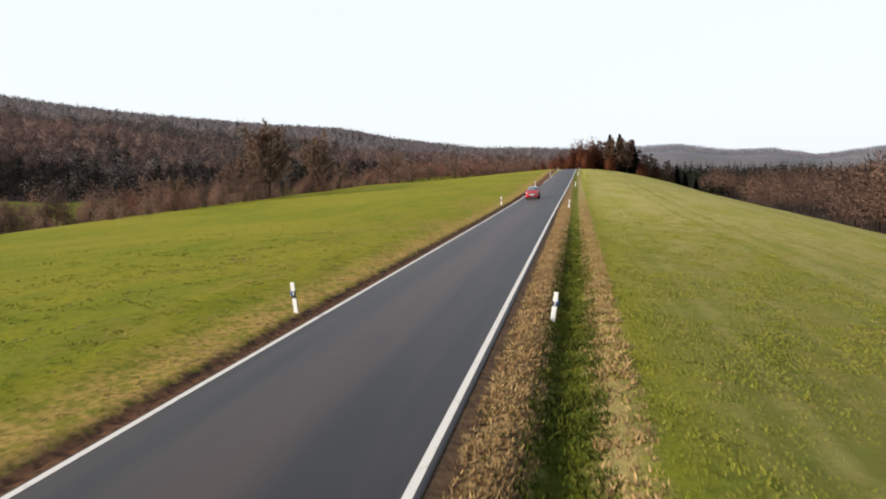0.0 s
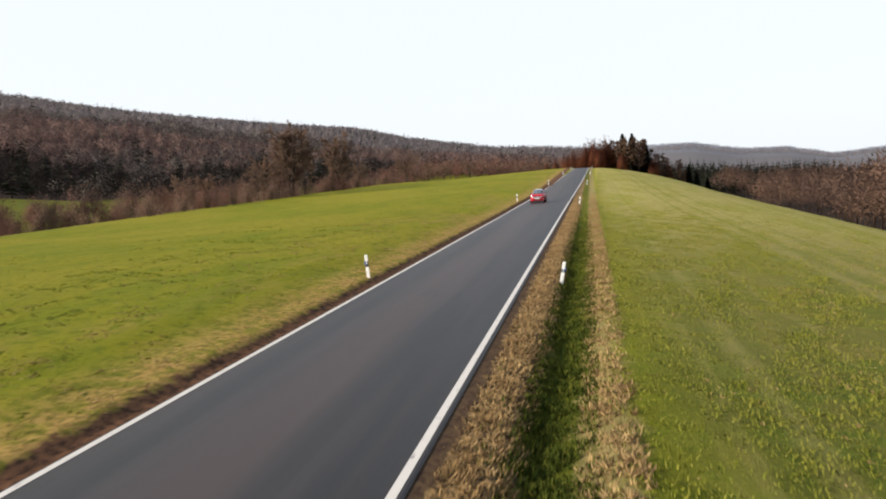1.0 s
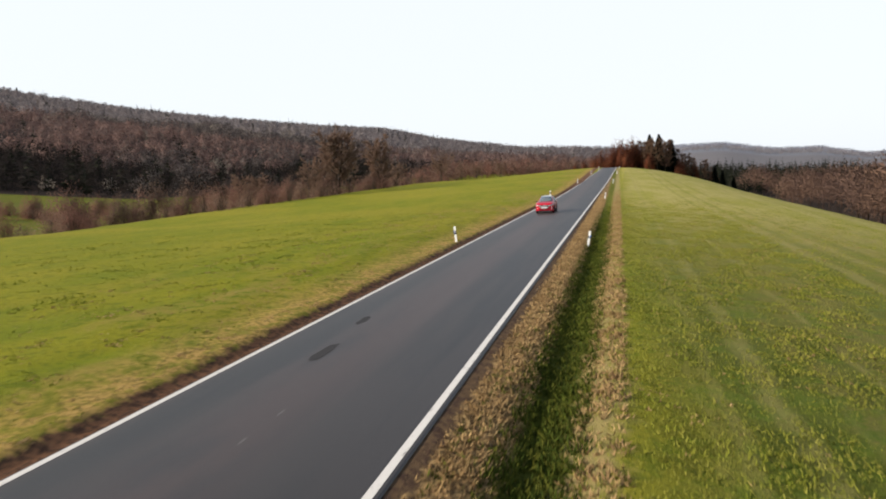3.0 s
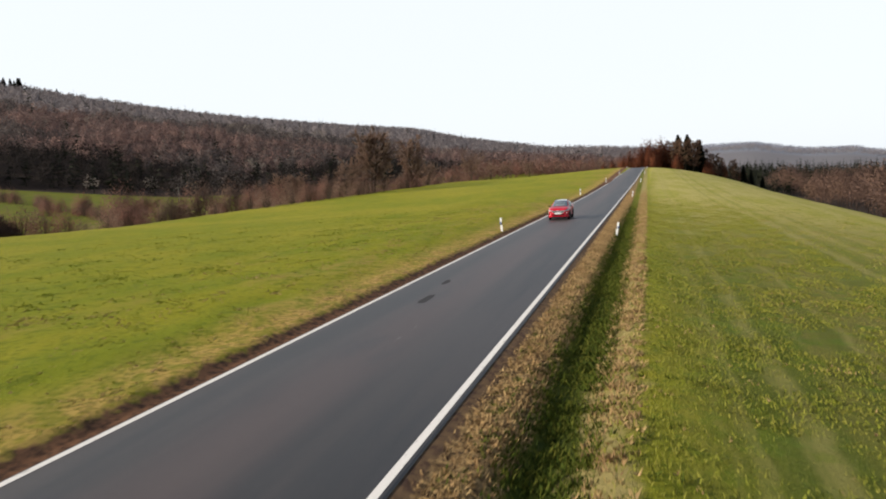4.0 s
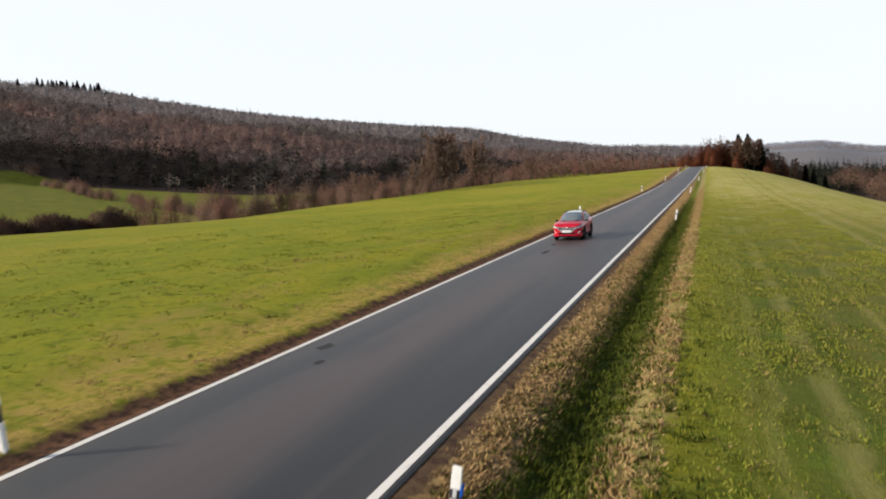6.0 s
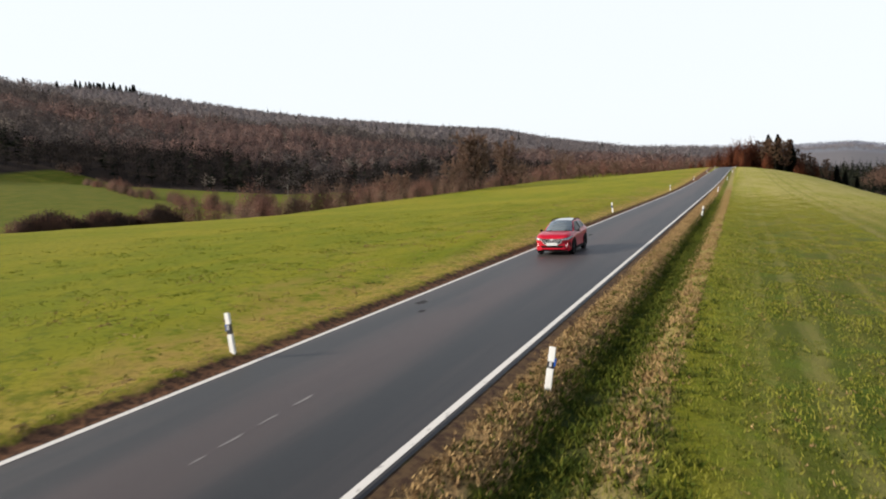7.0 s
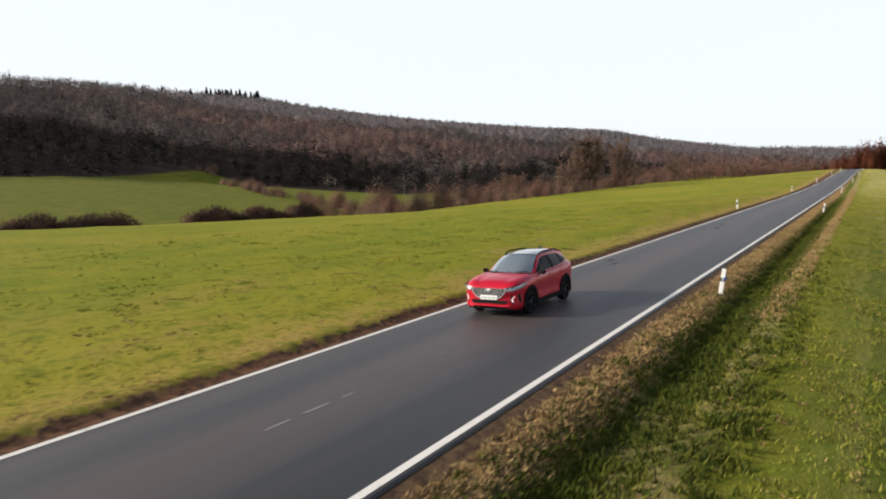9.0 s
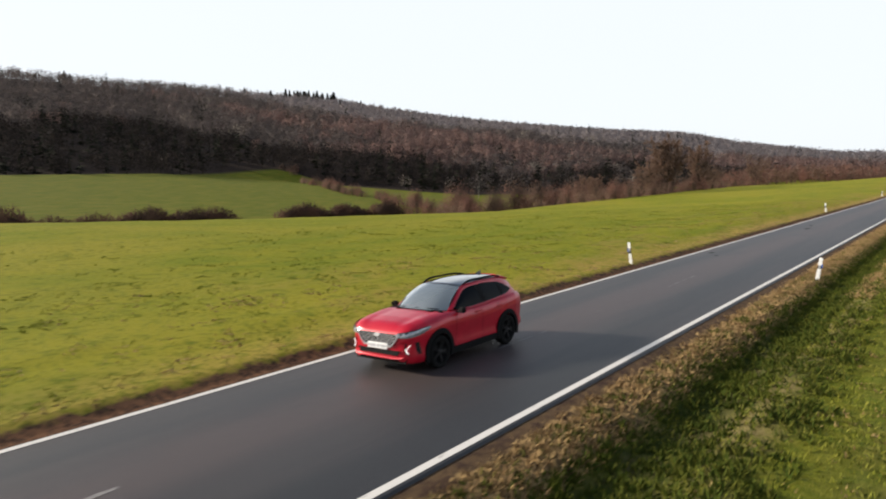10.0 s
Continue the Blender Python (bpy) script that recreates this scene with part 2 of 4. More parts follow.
def mesh_object(name, verts, faces, material, parent=None, smooth_shade=False):
    me = bpy.data.meshes.new(name)
    me.from_pydata([tuple(v) for v in verts], [], [tuple(f) for f in faces])
    me.materials.append(material)
    if smooth_shade:
        me.polygons.foreach_set("use_smooth", [True] * len(me.polygons))
    me.update()
    ob = new(name, me)
    ob.parent = parent
    return ob


def grid_object(name, xs, ys, zfun, material):
    X, Y = np.meshgrid(xs, ys)
    Z = zfun(X, Y)
    nx, ny = len(xs), len(ys)
    v = np.stack([X, Y, Z], -1).reshape(-1, 3)
    i = np.arange((ny - 1) * (nx - 1))
    a = (i // (nx - 1)) * nx + i % (nx - 1)
    f = np.stack([a, a + 1, a + nx + 1, a + nx], -1)
    return mesh_object(name, v.tolist(), f.tolist(), material, smooth_shade=True)


def spaced(*spans):
    out = []
    for a, b, step in spans:
        out += list(np.arange(a, b, step))
    return np.array(out + [spans[-1][1]])


gx = spaced((-2600, -900, 90), (-900, -340, 16), (-340, -140, 8), (-140, -62, 3), (-62, -8, 2), (-8, -2.6, 0.18), (-2.6, 2.8, 0.9),
            (2.8, 8, 0.3), (8, 60, 2), (60, 160, 6), (160, 900, 40), (900, 2600, 120))
gy = spaced((-2600, -600, 140), (-600, -120, 20), (-120, 60, 1.5), (60, 240, 4), (240, 900, 20), (900, 2800, 60))


def rough_land(X, Y):
    Z = land_z(X, Y)
    u = X - road_x(Y)
    bump = 0.05 * np.sin(1.3 * X + 0.4 * Y) * np.sin(0.9 * Y - 0.5 * X) + 0.03 * np.sin(2.9 * X + 1.7 * Y + 1.1) * np.sin(3.1 * Y)
    return Z + bump * smooth(3.1, 5.0, np.abs(u))


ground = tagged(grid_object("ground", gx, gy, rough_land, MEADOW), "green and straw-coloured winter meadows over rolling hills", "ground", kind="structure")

ry = spaced((-160, 260, 2.0), (260, 420, 10))


def ribbon(name, offs, lift, material, ys, parent=None):
    """A strip along the road with the given sideways offsets and lifts."""
    v, f = [], []
    n = len(offs)
    for y in ys:
        c, z = float(road_x(y)), float(road_z(y))
        v += [(c + o, y, z + l) for o, l in zip(offs, lift)]
    for j in range(len(ys) - 1):
        for i in range(n - 1):
            a = j * n + i
            f.append((a, a + 1, a + n + 1, a + n))
    return mesh_object(name, v, f, material, parent, True)


road = tagged(ribbon("road", (-3.02, -2.98, -2.96, 2.96, 2.98, 3.03), (-0.12, -0.004, 0.0, 0.0, -0.004, -0.12), ASPHALT, ry), "narrow grey asphalt country road with worn surface", "road", kind="structure")


def line_paint():
    k = Mat("line_paint", 0.6, spec=0.3)
    p = k.pos()
    wear = k.noise(k.pos(1, 0.5, 1), 6, 5, 0.7)
    col = k.mix(k.step(wear, 0.56, 0.72), (0.66, 0.64, 0.6), (0.3, 0.28, 0.26))
    k.colour(k.mix(k.math("MULTIPLY", k.step(k.noise(p, 70, 3), 0.5, 0.7), 0.3), col, (0.35, 0.33, 0.31)))
    return k.m


PAINT = line_paint()
for side in (-1, 1):
    tagged(ribbon("road_line", (side * 2.84 - 0.075, side * 2.84 + 0.075), (0.006, 0.006), PAINT, ry),
           "white painted edge line along the asphalt", "road line", kind="structure")

# worn remains of a centre line and dark repairs on the asphalt
WORN = plain("worn_paint", (0.2, 0.19, 0.185), 0.7, var=0.45, scale=30)
TAR = plain("tar_patch", (0.033, 0.031, 0.031), 0.75, spec=0.2, var=0.3, scale=14)


def blotch(name, x, y, w, l, material, seed, label, category):
    r = random.Random(seed)
    n = 14
    v = []
    for i in range(n):
        a = 2 * math.pi * i / n
        k = r.uniform(0.7, 1.15)
        px, py = x + 0.5 * w * k * math.copysign(abs(math.cos(a)) ** 0.7, math.cos(a)), y + 0.5 * l * k * math.copysign(abs(math.sin(a)) ** 0.7, math.sin(a))
        v.append((px, py, float(road_z(py)) + 0.005))
    return tagged(mesh_object(name, v, [tuple(range(n))], material), label, category, kind="structure")


for i, (x, y, w, l) in enumerate(((-0.05, -83.1, 0.07, 0.7), (-0.03, -84.2, 0.06, 0.6), (0.0, -85.2, 0.06, 0.7), (0.04, -86.0, 0.05, 0.4), (-0.02, -95.4, 0.05, 0.5),
                                 (-0.03, -96.3, 0.07, 0.7), (-0.03, -97.2, 0.06, 0.7), (-0.08, -106.9, 0.12, 0.6), (-0.05, -91.9, 0.03, 0.4), (0.0, -58.1, 0.03, 0.4), (0.0, -56.7, 0.03, 0.35))):
    blotch("centre_dash", x, y, w, l, WORN, i, "worn white remnant of the centre line", "road marking")
for i, (x, y, w, l) in enumerate(((-2.15, -73.2, 0.35, 0.7), (-1.05, -52.3, 0.35, 1.6), (-1.4, -48.6, 0.3, 1.3), (-1.5, -74.6, 0.25, 0.4))):
    blotch("tar_patch", x, y, w, l, TAR, 40 + i, "dark tar repair on the asphalt", "road repair")


# ---- the car: nose along +x, its left side along +y ----
def paint_material():
    k = Mat("car_paint", 0.28, 0.15, 0.5)
    v = k.local()
    k.colour(k.mix(k.step(k.noise(v, 3.0), 0.3, 0.7), (0.44, 0.0015, 0.017), (0.52, 0.002, 0.021)))
    k.b.inputs["Coat Weight"].default_value = 0.32
    k.b.inputs["Coat Roughness"].default_value = 0.06
    k.rough(k.math("ADD", 0.26, k.math("MULTIPLY", k.noise(v, 14.0), 0.12)))
    return k.m


def glass_material(name, tint, trans, ior=1.45, coat=0.0):
    k = Mat(name, 0.04, 0.0, 0.5)
    k.colour(tint)
    k.b.inputs["Transmission Weight"].default_value = trans
    k.b.inputs["IOR"].default_value = ior
    k.b.inputs["Coat Weight"].default_value = coat
    k.b.inputs["Coat Roughness"].default_value = 0.03
    return k.m


def glow_material(name, c, power):
    k = Mat(name, 0.2)
    k.colour(c)
    k.b.inputs["Emission Color"].default_value = (*c, 1)
    k.b.inputs["Emission Strength"].default_value = power
    return k.m


RED = paint_material()
# windscreen: the grey base colour stands in for reflected sky
GLASS = glass_material("sky_grey_glass", (0.2, 0.235, 0.245), 0.3, 2.4, 1.0)
ROOF_GLASS = glass_material("roof_glass", (0.03, 0.032, 0.035), 0.0, 2.2, 1.0)
DARK_GLASS = glass_material("dark_glass", (0.004, 0.005, 0.006), 0.0, 1.14)
BLACK_GLOSS = plain("black_gloss", (0.014, 0.014, 0.016), 0.12, spec=0.5)
CLADDING = plain("black_plastic", (0.0045, 0.0045, 0.005), 0.75, spec=0.15, scale=30)
RUBBER = plain("rubber", (0.005, 0.005, 0.005), 0.85, spec=0.2, scale=30)
ALLOY = plain("dark_alloy", (0.005, 0.005, 0.0055), 0.5, 0.1)
CHROME = plain("chrome", (0.66, 0.66, 0.68), 0.25, 0.35, var=0.05)
SILVER = plain("satin_silver", (0.5, 0.5, 0.52), 0.35, 0.35)
CLEAR = plain("lamp_lens", (0.38, 0.39, 0.41), 0.16, 0.5, var=0.3, scale=22)
PLATE = plain("plate_white", (0.86, 0.86, 0.85), 0.45, var=0.04)
PLATE_INK = plain("plate_ink", (0.5, 0.5, 0.52), 0.5)
INTERIOR = plain("dark_cabin", (0.03, 0.03, 0.032), 0.8)
TAIL_RED = plain("tail_lens", (0.3, 0.005, 0.008), 0.1)
DRL = glow_material("running_light", (1.0, 0.97, 0.92), 1.0)

CAR_WAY = [(0, -0.95, 51.9), (1, -0.98, 36.0), (2.5, -1.03, 11.5), (4.5, -1.03, -20.3), (5.5, -1.03, -36.4), (6, -1.03, -44.2),
           (7.5, -1.03, -64.55), (9, -1.03, -85.5), (9.5, -1.03, -91.7), (10, -1.03, -98.3)]


def spline(points, n):
    """Catmull-Rom through the points, n samples."""
    P = np.array(points, float)
    if len(P) == 2:
        t = np.linspace(0, 1, n)[:, None]
        return P[0] * (1 - t) + P[1] * t
    d = np.r_[0, np.cumsum(np.linalg.norm(np.diff(P, axis=0), axis=1))]
    M = np.gradient(P, d, axis=0)
    out = []
    for s in np.linspace(0, d[-1], n):
        i = min(np.searchsorted(d, s, "right") - 1, len(P) - 2)
        h = d[i + 1] - d[i]
        u = (s - d[i]) / h
        out.append((2 * u**3 - 3 * u**2 + 1) * P[i] + (u**3 - 2 * u**2 + u) * h * M[i] + (-2 * u**3 + 3 * u**2) * P[i + 1] + (u**3 - u**2) * h * M[i + 1])
    return np.array(out)


def patch(name, a, b, material, parent, n=20, m=6, bulge=(0, 0, 0), thick=0.0, both=False):
    """A surface between two curves, swelled by bulge in the middle; both: also mirrored to the other side, joined."""
    A, B = spline(a, n), spline(b, n)
    v = []
    for j in range(m):
        u = j / (m - 1)
        row = A * (1 - u) + B * u + np.array(bulge) * (4 * u * (1 - u))
        v += row.tolist()
    f = [(j * n + i, j * n + i + 1, (j + 1) * n + i + 1, (j + 1) * n + i) for j in range(m - 1) for i in range(n - 1)]
    if both:
        k = len(v)
        v += [(p[0], -p[1], p[2]) for p in v]
        f += [tuple(k + q for q in reversed(g)) for g in f]
    ob = mesh_object(name, v, f, material, parent, True)
    if thick:
        s = ob.modifiers.new("thickness", "SOLIDIFY")
        s.thickness, s.offset = thick, -1
    return ob


def mirrored(a):
    return [(p[0], -p[1], p[2]) for p in a]


def part(name, bm, material, parent, label=""):
    me = bpy.data.meshes.new(name)
    bm.to_mesh(me)
    bm.free()
    me.materials.append(material)
    ob = new(name, me)
    ob.parent = parent
    if label:
        ob["label"] = label
    return ob


def boxes(specs, bevel=0.0):
    """A bmesh of boxes: (centre, size, euler degrees)."""
    bm = bmesh.new()
    for c, s, e in specs:
        bmesh.ops.create_cube(bm, size=1, matrix=pose(*c, *e) @ Matrix.Diagonal((*s, 1)))
    if bevel:
        bmesh.ops.bevel(bm, geom=bm.edges[:], offset=bevel, segments=2, affect="EDGES")
    return bm


def plate_shape(outline, depth, axis_x):
    """An extruded outline of (y, z) points standing at x = axis_x(y, z), depth deep behind it."""
    bm = bmesh.new()
    f = [bm.verts.new((axis_x(y, z), y, z)) for y, z in outline]
    b = [bm.verts.new((axis_x(y, z) - depth, y, z)) for y, z in outline]
    bm.faces.new(f)
    bm.faces.new(list(reversed(b)))
    n = len(f)
    for i in range(n):
        bm.faces.new((f[i], b[i], b[(i + 1) % n], f[(i + 1) % n]))
    bmesh.ops.recalc_face_normals(bm, faces=bm.faces[:])
    return bm


def lathe(profile, n=48, axis="y"):
    bm = bmesh.new()
    rings = []
    for i in range(n):
        a = 2 * math.pi * i / n
        rings.append([bm.verts.new((r * math.cos(a), y, r * math.sin(a))) for r, y in profile])
    for i in range(n):
        p, q = rings[i], rings[(i + 1) % n]
        for j in range(len(profile) - 1):
            bm.faces.new((p[j], p[j + 1], q[j + 1], q[j]))
    for f in bm.faces:
        f.smooth = True
    bmesh.ops.recalc_face_normals(bm, faces=bm.faces[:])
    return bm


AXLES = (1.33, -1.34)
SX = [2.255, 2.24, 2.19, 2.1, 1.95, 1.7, 1.33, 0.9, 0.0, -0.9, -1.34, -1.75, -2.0, -2.12, -2.2, -2.235]
SW = [0.40, 0.58, 0.72, 0.815, 0.875, 0.908, 0.925, 0.912, 0.905, 0.915, 0.928, 0.91, 0.865, 0.81, 0.72, 0.55]
ST = [0.80, 0.84, 0.895, 0.945, 0.985, 1.03, 1.07, 1.11, 1.10, 1.14, 1.17, 1.20, 1.19, 1.14, 1.05, 0.95]
SB = [0.36, 0.30, 0.26, 0.235, 0.225, 0.22, 0.22, 0.23, 0.235, 0.235, 0.24, 0.27, 0.31, 0.35, 0.4, 0.46]


def at_x(x, table):
    return float(np.interp(-x, [-s for s in SX], table))


def front_x(y, z=0.6):
    """How far forward the nose reaches at a sideways place."""
    return float(np.interp(abs(y), SW[:7], SX[:7])) - 0.25 * max(0.0, z - 0.80) - 0.12 * max(0.0, 0.42 - z)


def section(x):
    """The body's outline across at x, from sill to middle line."""
    w, zt, zb = at_x(x, SW), at_x(x, ST), at_x(x, SB)
    waist = 0.55 + 0.02 * math.sin(x * 1.4)
    rail = 0.045 * smooth(0.8, 1.25, x) * (1 - smooth(2.0, 2.24, x))
    sec = [(w * 0.90, zb), (w * 0.975, zb + 0.06), (w * 0.988, zb + 0.17), (w * 0.972, waist - 0.02), (w * 0.982, waist + 0.13),
           (w, zt - 0.19), (w * 0.985, zt - 0.12), (w * 0.955, zt - 0.055), (w * 0.90, zt - 0.015), (w * 0.80, zt + rail * 0.5),
           (w * 0.66, zt + rail), (w * 0.55, zt + rail * 0.75), (w * 0.3, zt + rail * 1.0), (0.0, zt + rail * 1.05)]
    return spline([(x, y, max(z, zb)) for y, z in sec], 26)


def flank(x, z):
    p = section(x)[:17]
    return float(np.interp(z, p[:, 2], p[:, 1]))


def body_mesh(parent):
    xs = np.concatenate([np.array(SX[:1]), np.linspace(2.24, -2.22, 125), np.array(SX[-1:])])
    rows = [section(x) for x in xs]
    bm = bmesh.new()
    grid = []
    for r in rows:
        half = [bm.verts.new(tuple(p)) for p in r]
        other = [bm.verts.new((p[0], -p[1], p[2])) for p in r[:-1]]
        grid.append(half + other[::-1])
    for a, b in zip(grid, grid[1:]):
        for i in range(len(a) - 1):
            c = (a[i].co + a[i + 1].co + b[i].co + b[i + 1].co) / 4
            wheel = any((c.x - ax) ** 2 + (c.z - 0.36) ** 2 < 0.40 ** 2 for ax in AXLES) and abs(c.y) > 0.45 and c.z < 0.85
            cabin = -1.95 < c.x < 0.82 and abs(c.y) < 0.72 and c.z > 0.9
            if not wheel and not cabin:
                bm.faces.new((a[i], b[i], b[i + 1], a[i + 1]))
    bm.faces.new(grid[0])
    bm.faces.new(grid[-1])
    bmesh.ops.recalc_face_normals(bm, faces=bm.faces[:])
    for f in bm.faces:
        f.smooth = True
    return part("body", bm, RED, parent, "glossy red painted steel body")


def build_car():
    car = tagged(new("car"), "glossy red compact suv with black roof driving on asphalt", "car")
    body_mesh(car)
    # floor pan and cabin
    part("underbody", boxes([((0, 0, 0.33), (3.9, 1.2, 0.2), (0, 0, 0)), ((0, 0, 0.40), (1.7, 1.68, 0.28), (0, 0, 0))]), CLADDING, car)
    cabin = part("cabin", boxes([((-0.5, 0, 0.75), (2.6, 1.5, 0.3), (0, 0, 0)), ((0.75, 0, 0.98), (0.5, 1.38, 0.16), (0, 12, 0))], 0.02), INTERIOR, car)
    for y in (-0.37, 0.37):
        part("seat", boxes([((-0.38, y, 1.1), (0.16, 0.5, 0.62), (0, -14, 0)), ((-0.47, y, 1.43), (0.1, 0.26, 0.16), (0, -10, 0))], 0.04), INTERIOR, car)
    part("rear_seat", boxes([((-1.35, 0, 1.05), (0.18, 1.3, 0.5), (0, -16, 0))], 0.05), INTERIOR, car)
    wheel_ring = part("steering_wheel", boxes([((0.42, 0.37, 1.08), (0.04, 0.34, 0.05), (0, 25, 0)), ((0.40, 0.37, 0.98), (0.04, 0.05, 0.22), (0, 25, 0))], 0.01), INTERIOR, car)

    # glasshouse
    ws_low = [(0.78, -0.70, 1.115), (0.98, -0.45, 1.135), (1.05, 0, 1.14), (0.98, 0.45, 1.135), (0.78, 0.70, 1.115)]
    ws_top = [(0.10, -0.545, 1.535), (0.20, -0.3, 1.575), (0.235, 0, 1.585), (0.20, 0.3, 1.575), (0.10, 0.545, 1.535)]
    patch("windscreen", ws_low, ws_top, GLASS, car, 24, 8, (0.03, 0, 0.035))
    part("cowl", boxes([((1.04, 0, 1.118), (0.10, 1.0, 0.03), (0, 8, 0)), ((0.94, 0.56, 1.112), (0.1, 0.36, 0.03), (0, 8, -28)), ((0.94, -0.56, 1.112), (0.1, 0.36, 0.03), (0, 8, 28))], 0.005), CLADDING, car)
    for y, t in ((0.3, 6), (-0.25, 8)):
        part("wiper", boxes([((0.985, y, 1.165), (0.02, 0.62, 0.015), (0, 20, t))], 0.004), CLADDING, car)
    rf_rear = [(-1.66, -0.50, 1.555), (-1.74, -0.28, 1.59), (-1.76, 0, 1.60), (-1.74, 0.28, 1.59), (-1.66, 0.50, 1.555)]
    patch("roof", ws_top, rf_rear, ROOF_GLASS, car, 24, 14, (0, 0, 0.062), 0.01)
    rw_low = [(-2.08, -0.60, 1.19), (-2.15, -0.3, 1.2), (-2.17, 0, 1.2), (-2.15, 0.3, 1.2), (-2.08, 0.60, 1.19)]
    patch("rear_window", rf_rear, rw_low, DARK_GLASS, car, 16, 6, (-0.02, 0, 0.03))
    spoil = [(-1.64, -0.54, 1.572), (-1.70, -0.3, 1.602), (-1.72, 0, 1.61), (-1.70, 0.3, 1.602), (-1.64, 0.54, 1.572)]
    spoil_r = [(-1.90, -0.555, 1.515), (-1.98, -0.3, 1.54), (-2.0, 0, 1.545), (-1.98, 0.3, 1.54), (-1.90, 0.555, 1.515)]
    patch("spoiler", spoil, spoil_r, RED, car, 20, 4, (0, 0, 0.01), 0.045)
    for s in (1, -1):
        side = (lambda a: a) if s == 1 else mirrored
        roof_edge = [(0.80, 0.705, 1.115), (0.45, 0.64, 1.33), (0.10, 0.548, 1.537), (-0.45, 0.545, 1.585), (-1.1, 0.53, 1.585), (-1.68, 0.505, 1.55), (-1.95, 0.56, 1.40), (-2.09, 0.62, 1.18)]
        dlo_top = [(0.66, 0.765, 1.13), (0.40, 0.70, 1.30), (0.05, 0.615, 1.475), (-0.5, 0.61, 1.525), (-1.05, 0.60, 1.51), (-1.42, 0.62, 1.46), (-1.66, 0.69, 1.36), (-1.74, 0.735, 1.295)]
        dlo_low = [(0.66, 0.785, 1.10), (0.40, 0.80, 1.105), (0.05, 0.812, 1.115), (-0.5, 0.822, 1.14), (-1.05, 0.82, 1.175), (-1.42, 0.80, 1.21), (-1.66, 0.77, 1.25), (-1.74, 0.745, 1.275)]
        belt = [(0.80, 0.80, 1.085), (0.40, 0.835, 1.085), (0.05, 0.84, 1.09), (-0.5, 0.845, 1.11), (-1.05, 0.85, 1.14), (-1.5, 0.845, 1.16), (-1.85, 0.80, 1.17), (-2.09, 0.72, 1.15)]
        patch("pillar_frame", side(roof_edge), side(dlo_top), RED, car, 40, 5, (0, 0.012 * s, 0.008))
        patch("belt_moulding", side(dlo_low), side(belt), RED, car, 40, 4, (0, 0.008 * s, 0))
        patch("rear_pillar", side([(-1.74, 0.735, 1.297), (-1.9, 0.70, 1.28), (-2.09, 0.62, 1.18)]), side([(-1.74, 0.745, 1.272), (-1.9, 0.76, 1.2), (-2.09, 0.72, 1.15)]), RED, car, 8, 4)
        T, L = spline(dlo_top, 60), spline(dlo_low, 60)
        for name, i0, i1, mat in (("front_window", 2, 27, DARK_GLASS), ("rear_side_window", 29, 47, DARK_GLASS), ("quarter_window", 48, 58, DARK_GLASS)):
            patch(name, side([tuple(p) for p in T[i0:i1 + 1:3]]), side([tuple(p) for p in L[i0:i1 + 1:3]]), mat, car, 16, 5, (0, 0.02 * s, 0))
        for i0, i1 in ((26, 30), (46, 49)):
            patch("window_pillar", side([tuple(p * (1, 1.003, 1)) for p in T[i0:i1 + 1]]), side([tuple(p * (1, 1.003, 1)) for p in L[i0:i1 + 1]]), CLADDING, car, 4, 5, (0, 0.02 * s, 0))
        trim = [tuple(p + (0, 0.006 * 1, 0.0)) for p in L[::6]]
        patch("window_trim", side(trim), side([(x, y + 0.006, z - 0.022) for x, y, z in trim]), BLACK_GLOSS, car, 30, 2)
        # roof rail on feet
        rail = spline([(0.0, 0.55, 1.56), (-0.12, 0.555, 1.607), (-0.7, 0.555, 1.64), (-1.3, 0.54, 1.625), (-1.5, 0.53, 1.597), (-1.6, 0.525, 1.57)], 26)
        v, f = [], []
        for p in rail:
            for a in range(6):
                v.append((p[0], s * (p[1] + 0.024 * math.cos(a * math.pi / 3)), p[2] + 0.024 * math.sin(a * math.pi / 3)))
        for i in range(len(rail) - 1):
            for a in range(6):
                f.append((i * 6 + a, i * 6 + (a + 1) % 6, i * 6 + 6 + (a + 1) % 6, i * 6 + 6 + a))
        mesh_object("roof_rail", v, f, CLADDING, car, True)
        # mirror
        mir = part("mirror", boxes([((0.58, s * 0.955, 1.12), (0.13, 0.17, 0.12), (0, 0, -12 * s)), ((0.62, s * 0.86, 1.085), (0.07, 0.12, 0.04), (0, 0, 0))], 0.03), CLADDING, car)
        # doors: seams, handles, sill cladding
        for xs, lean in ((0.74, 0.10), (-0.28, 0.03), (-1.0, -0.16)):
            line = []
            for z in np.linspace(0.36, 1.06, 12):
                x = xs - lean * (z - 0.7)
                line.append((x, s * (flank(x, z) + 0.003), z))
            patch("door_seam", [(x - 0.004, y, z) for x, y, z in line], [(x + 0.004, y, z) for x, y, z in line], CLADDING, car, 14, 2)
        for xs in (-0.12, -0.98):
            part("door_handle", boxes([((xs, s * (at_x(xs, SW) + 0.008), 0.985), (0.2, 0.03, 0.035), (0, 2, 0))], 0.01), RED, car)
        part("sill", boxes([((0.0, s * 0.893, 0.29), (1.9, 0.05, 0.15), (0, 0, 0))], 0.015), CLADDING, car, "black plastic sill cladding")
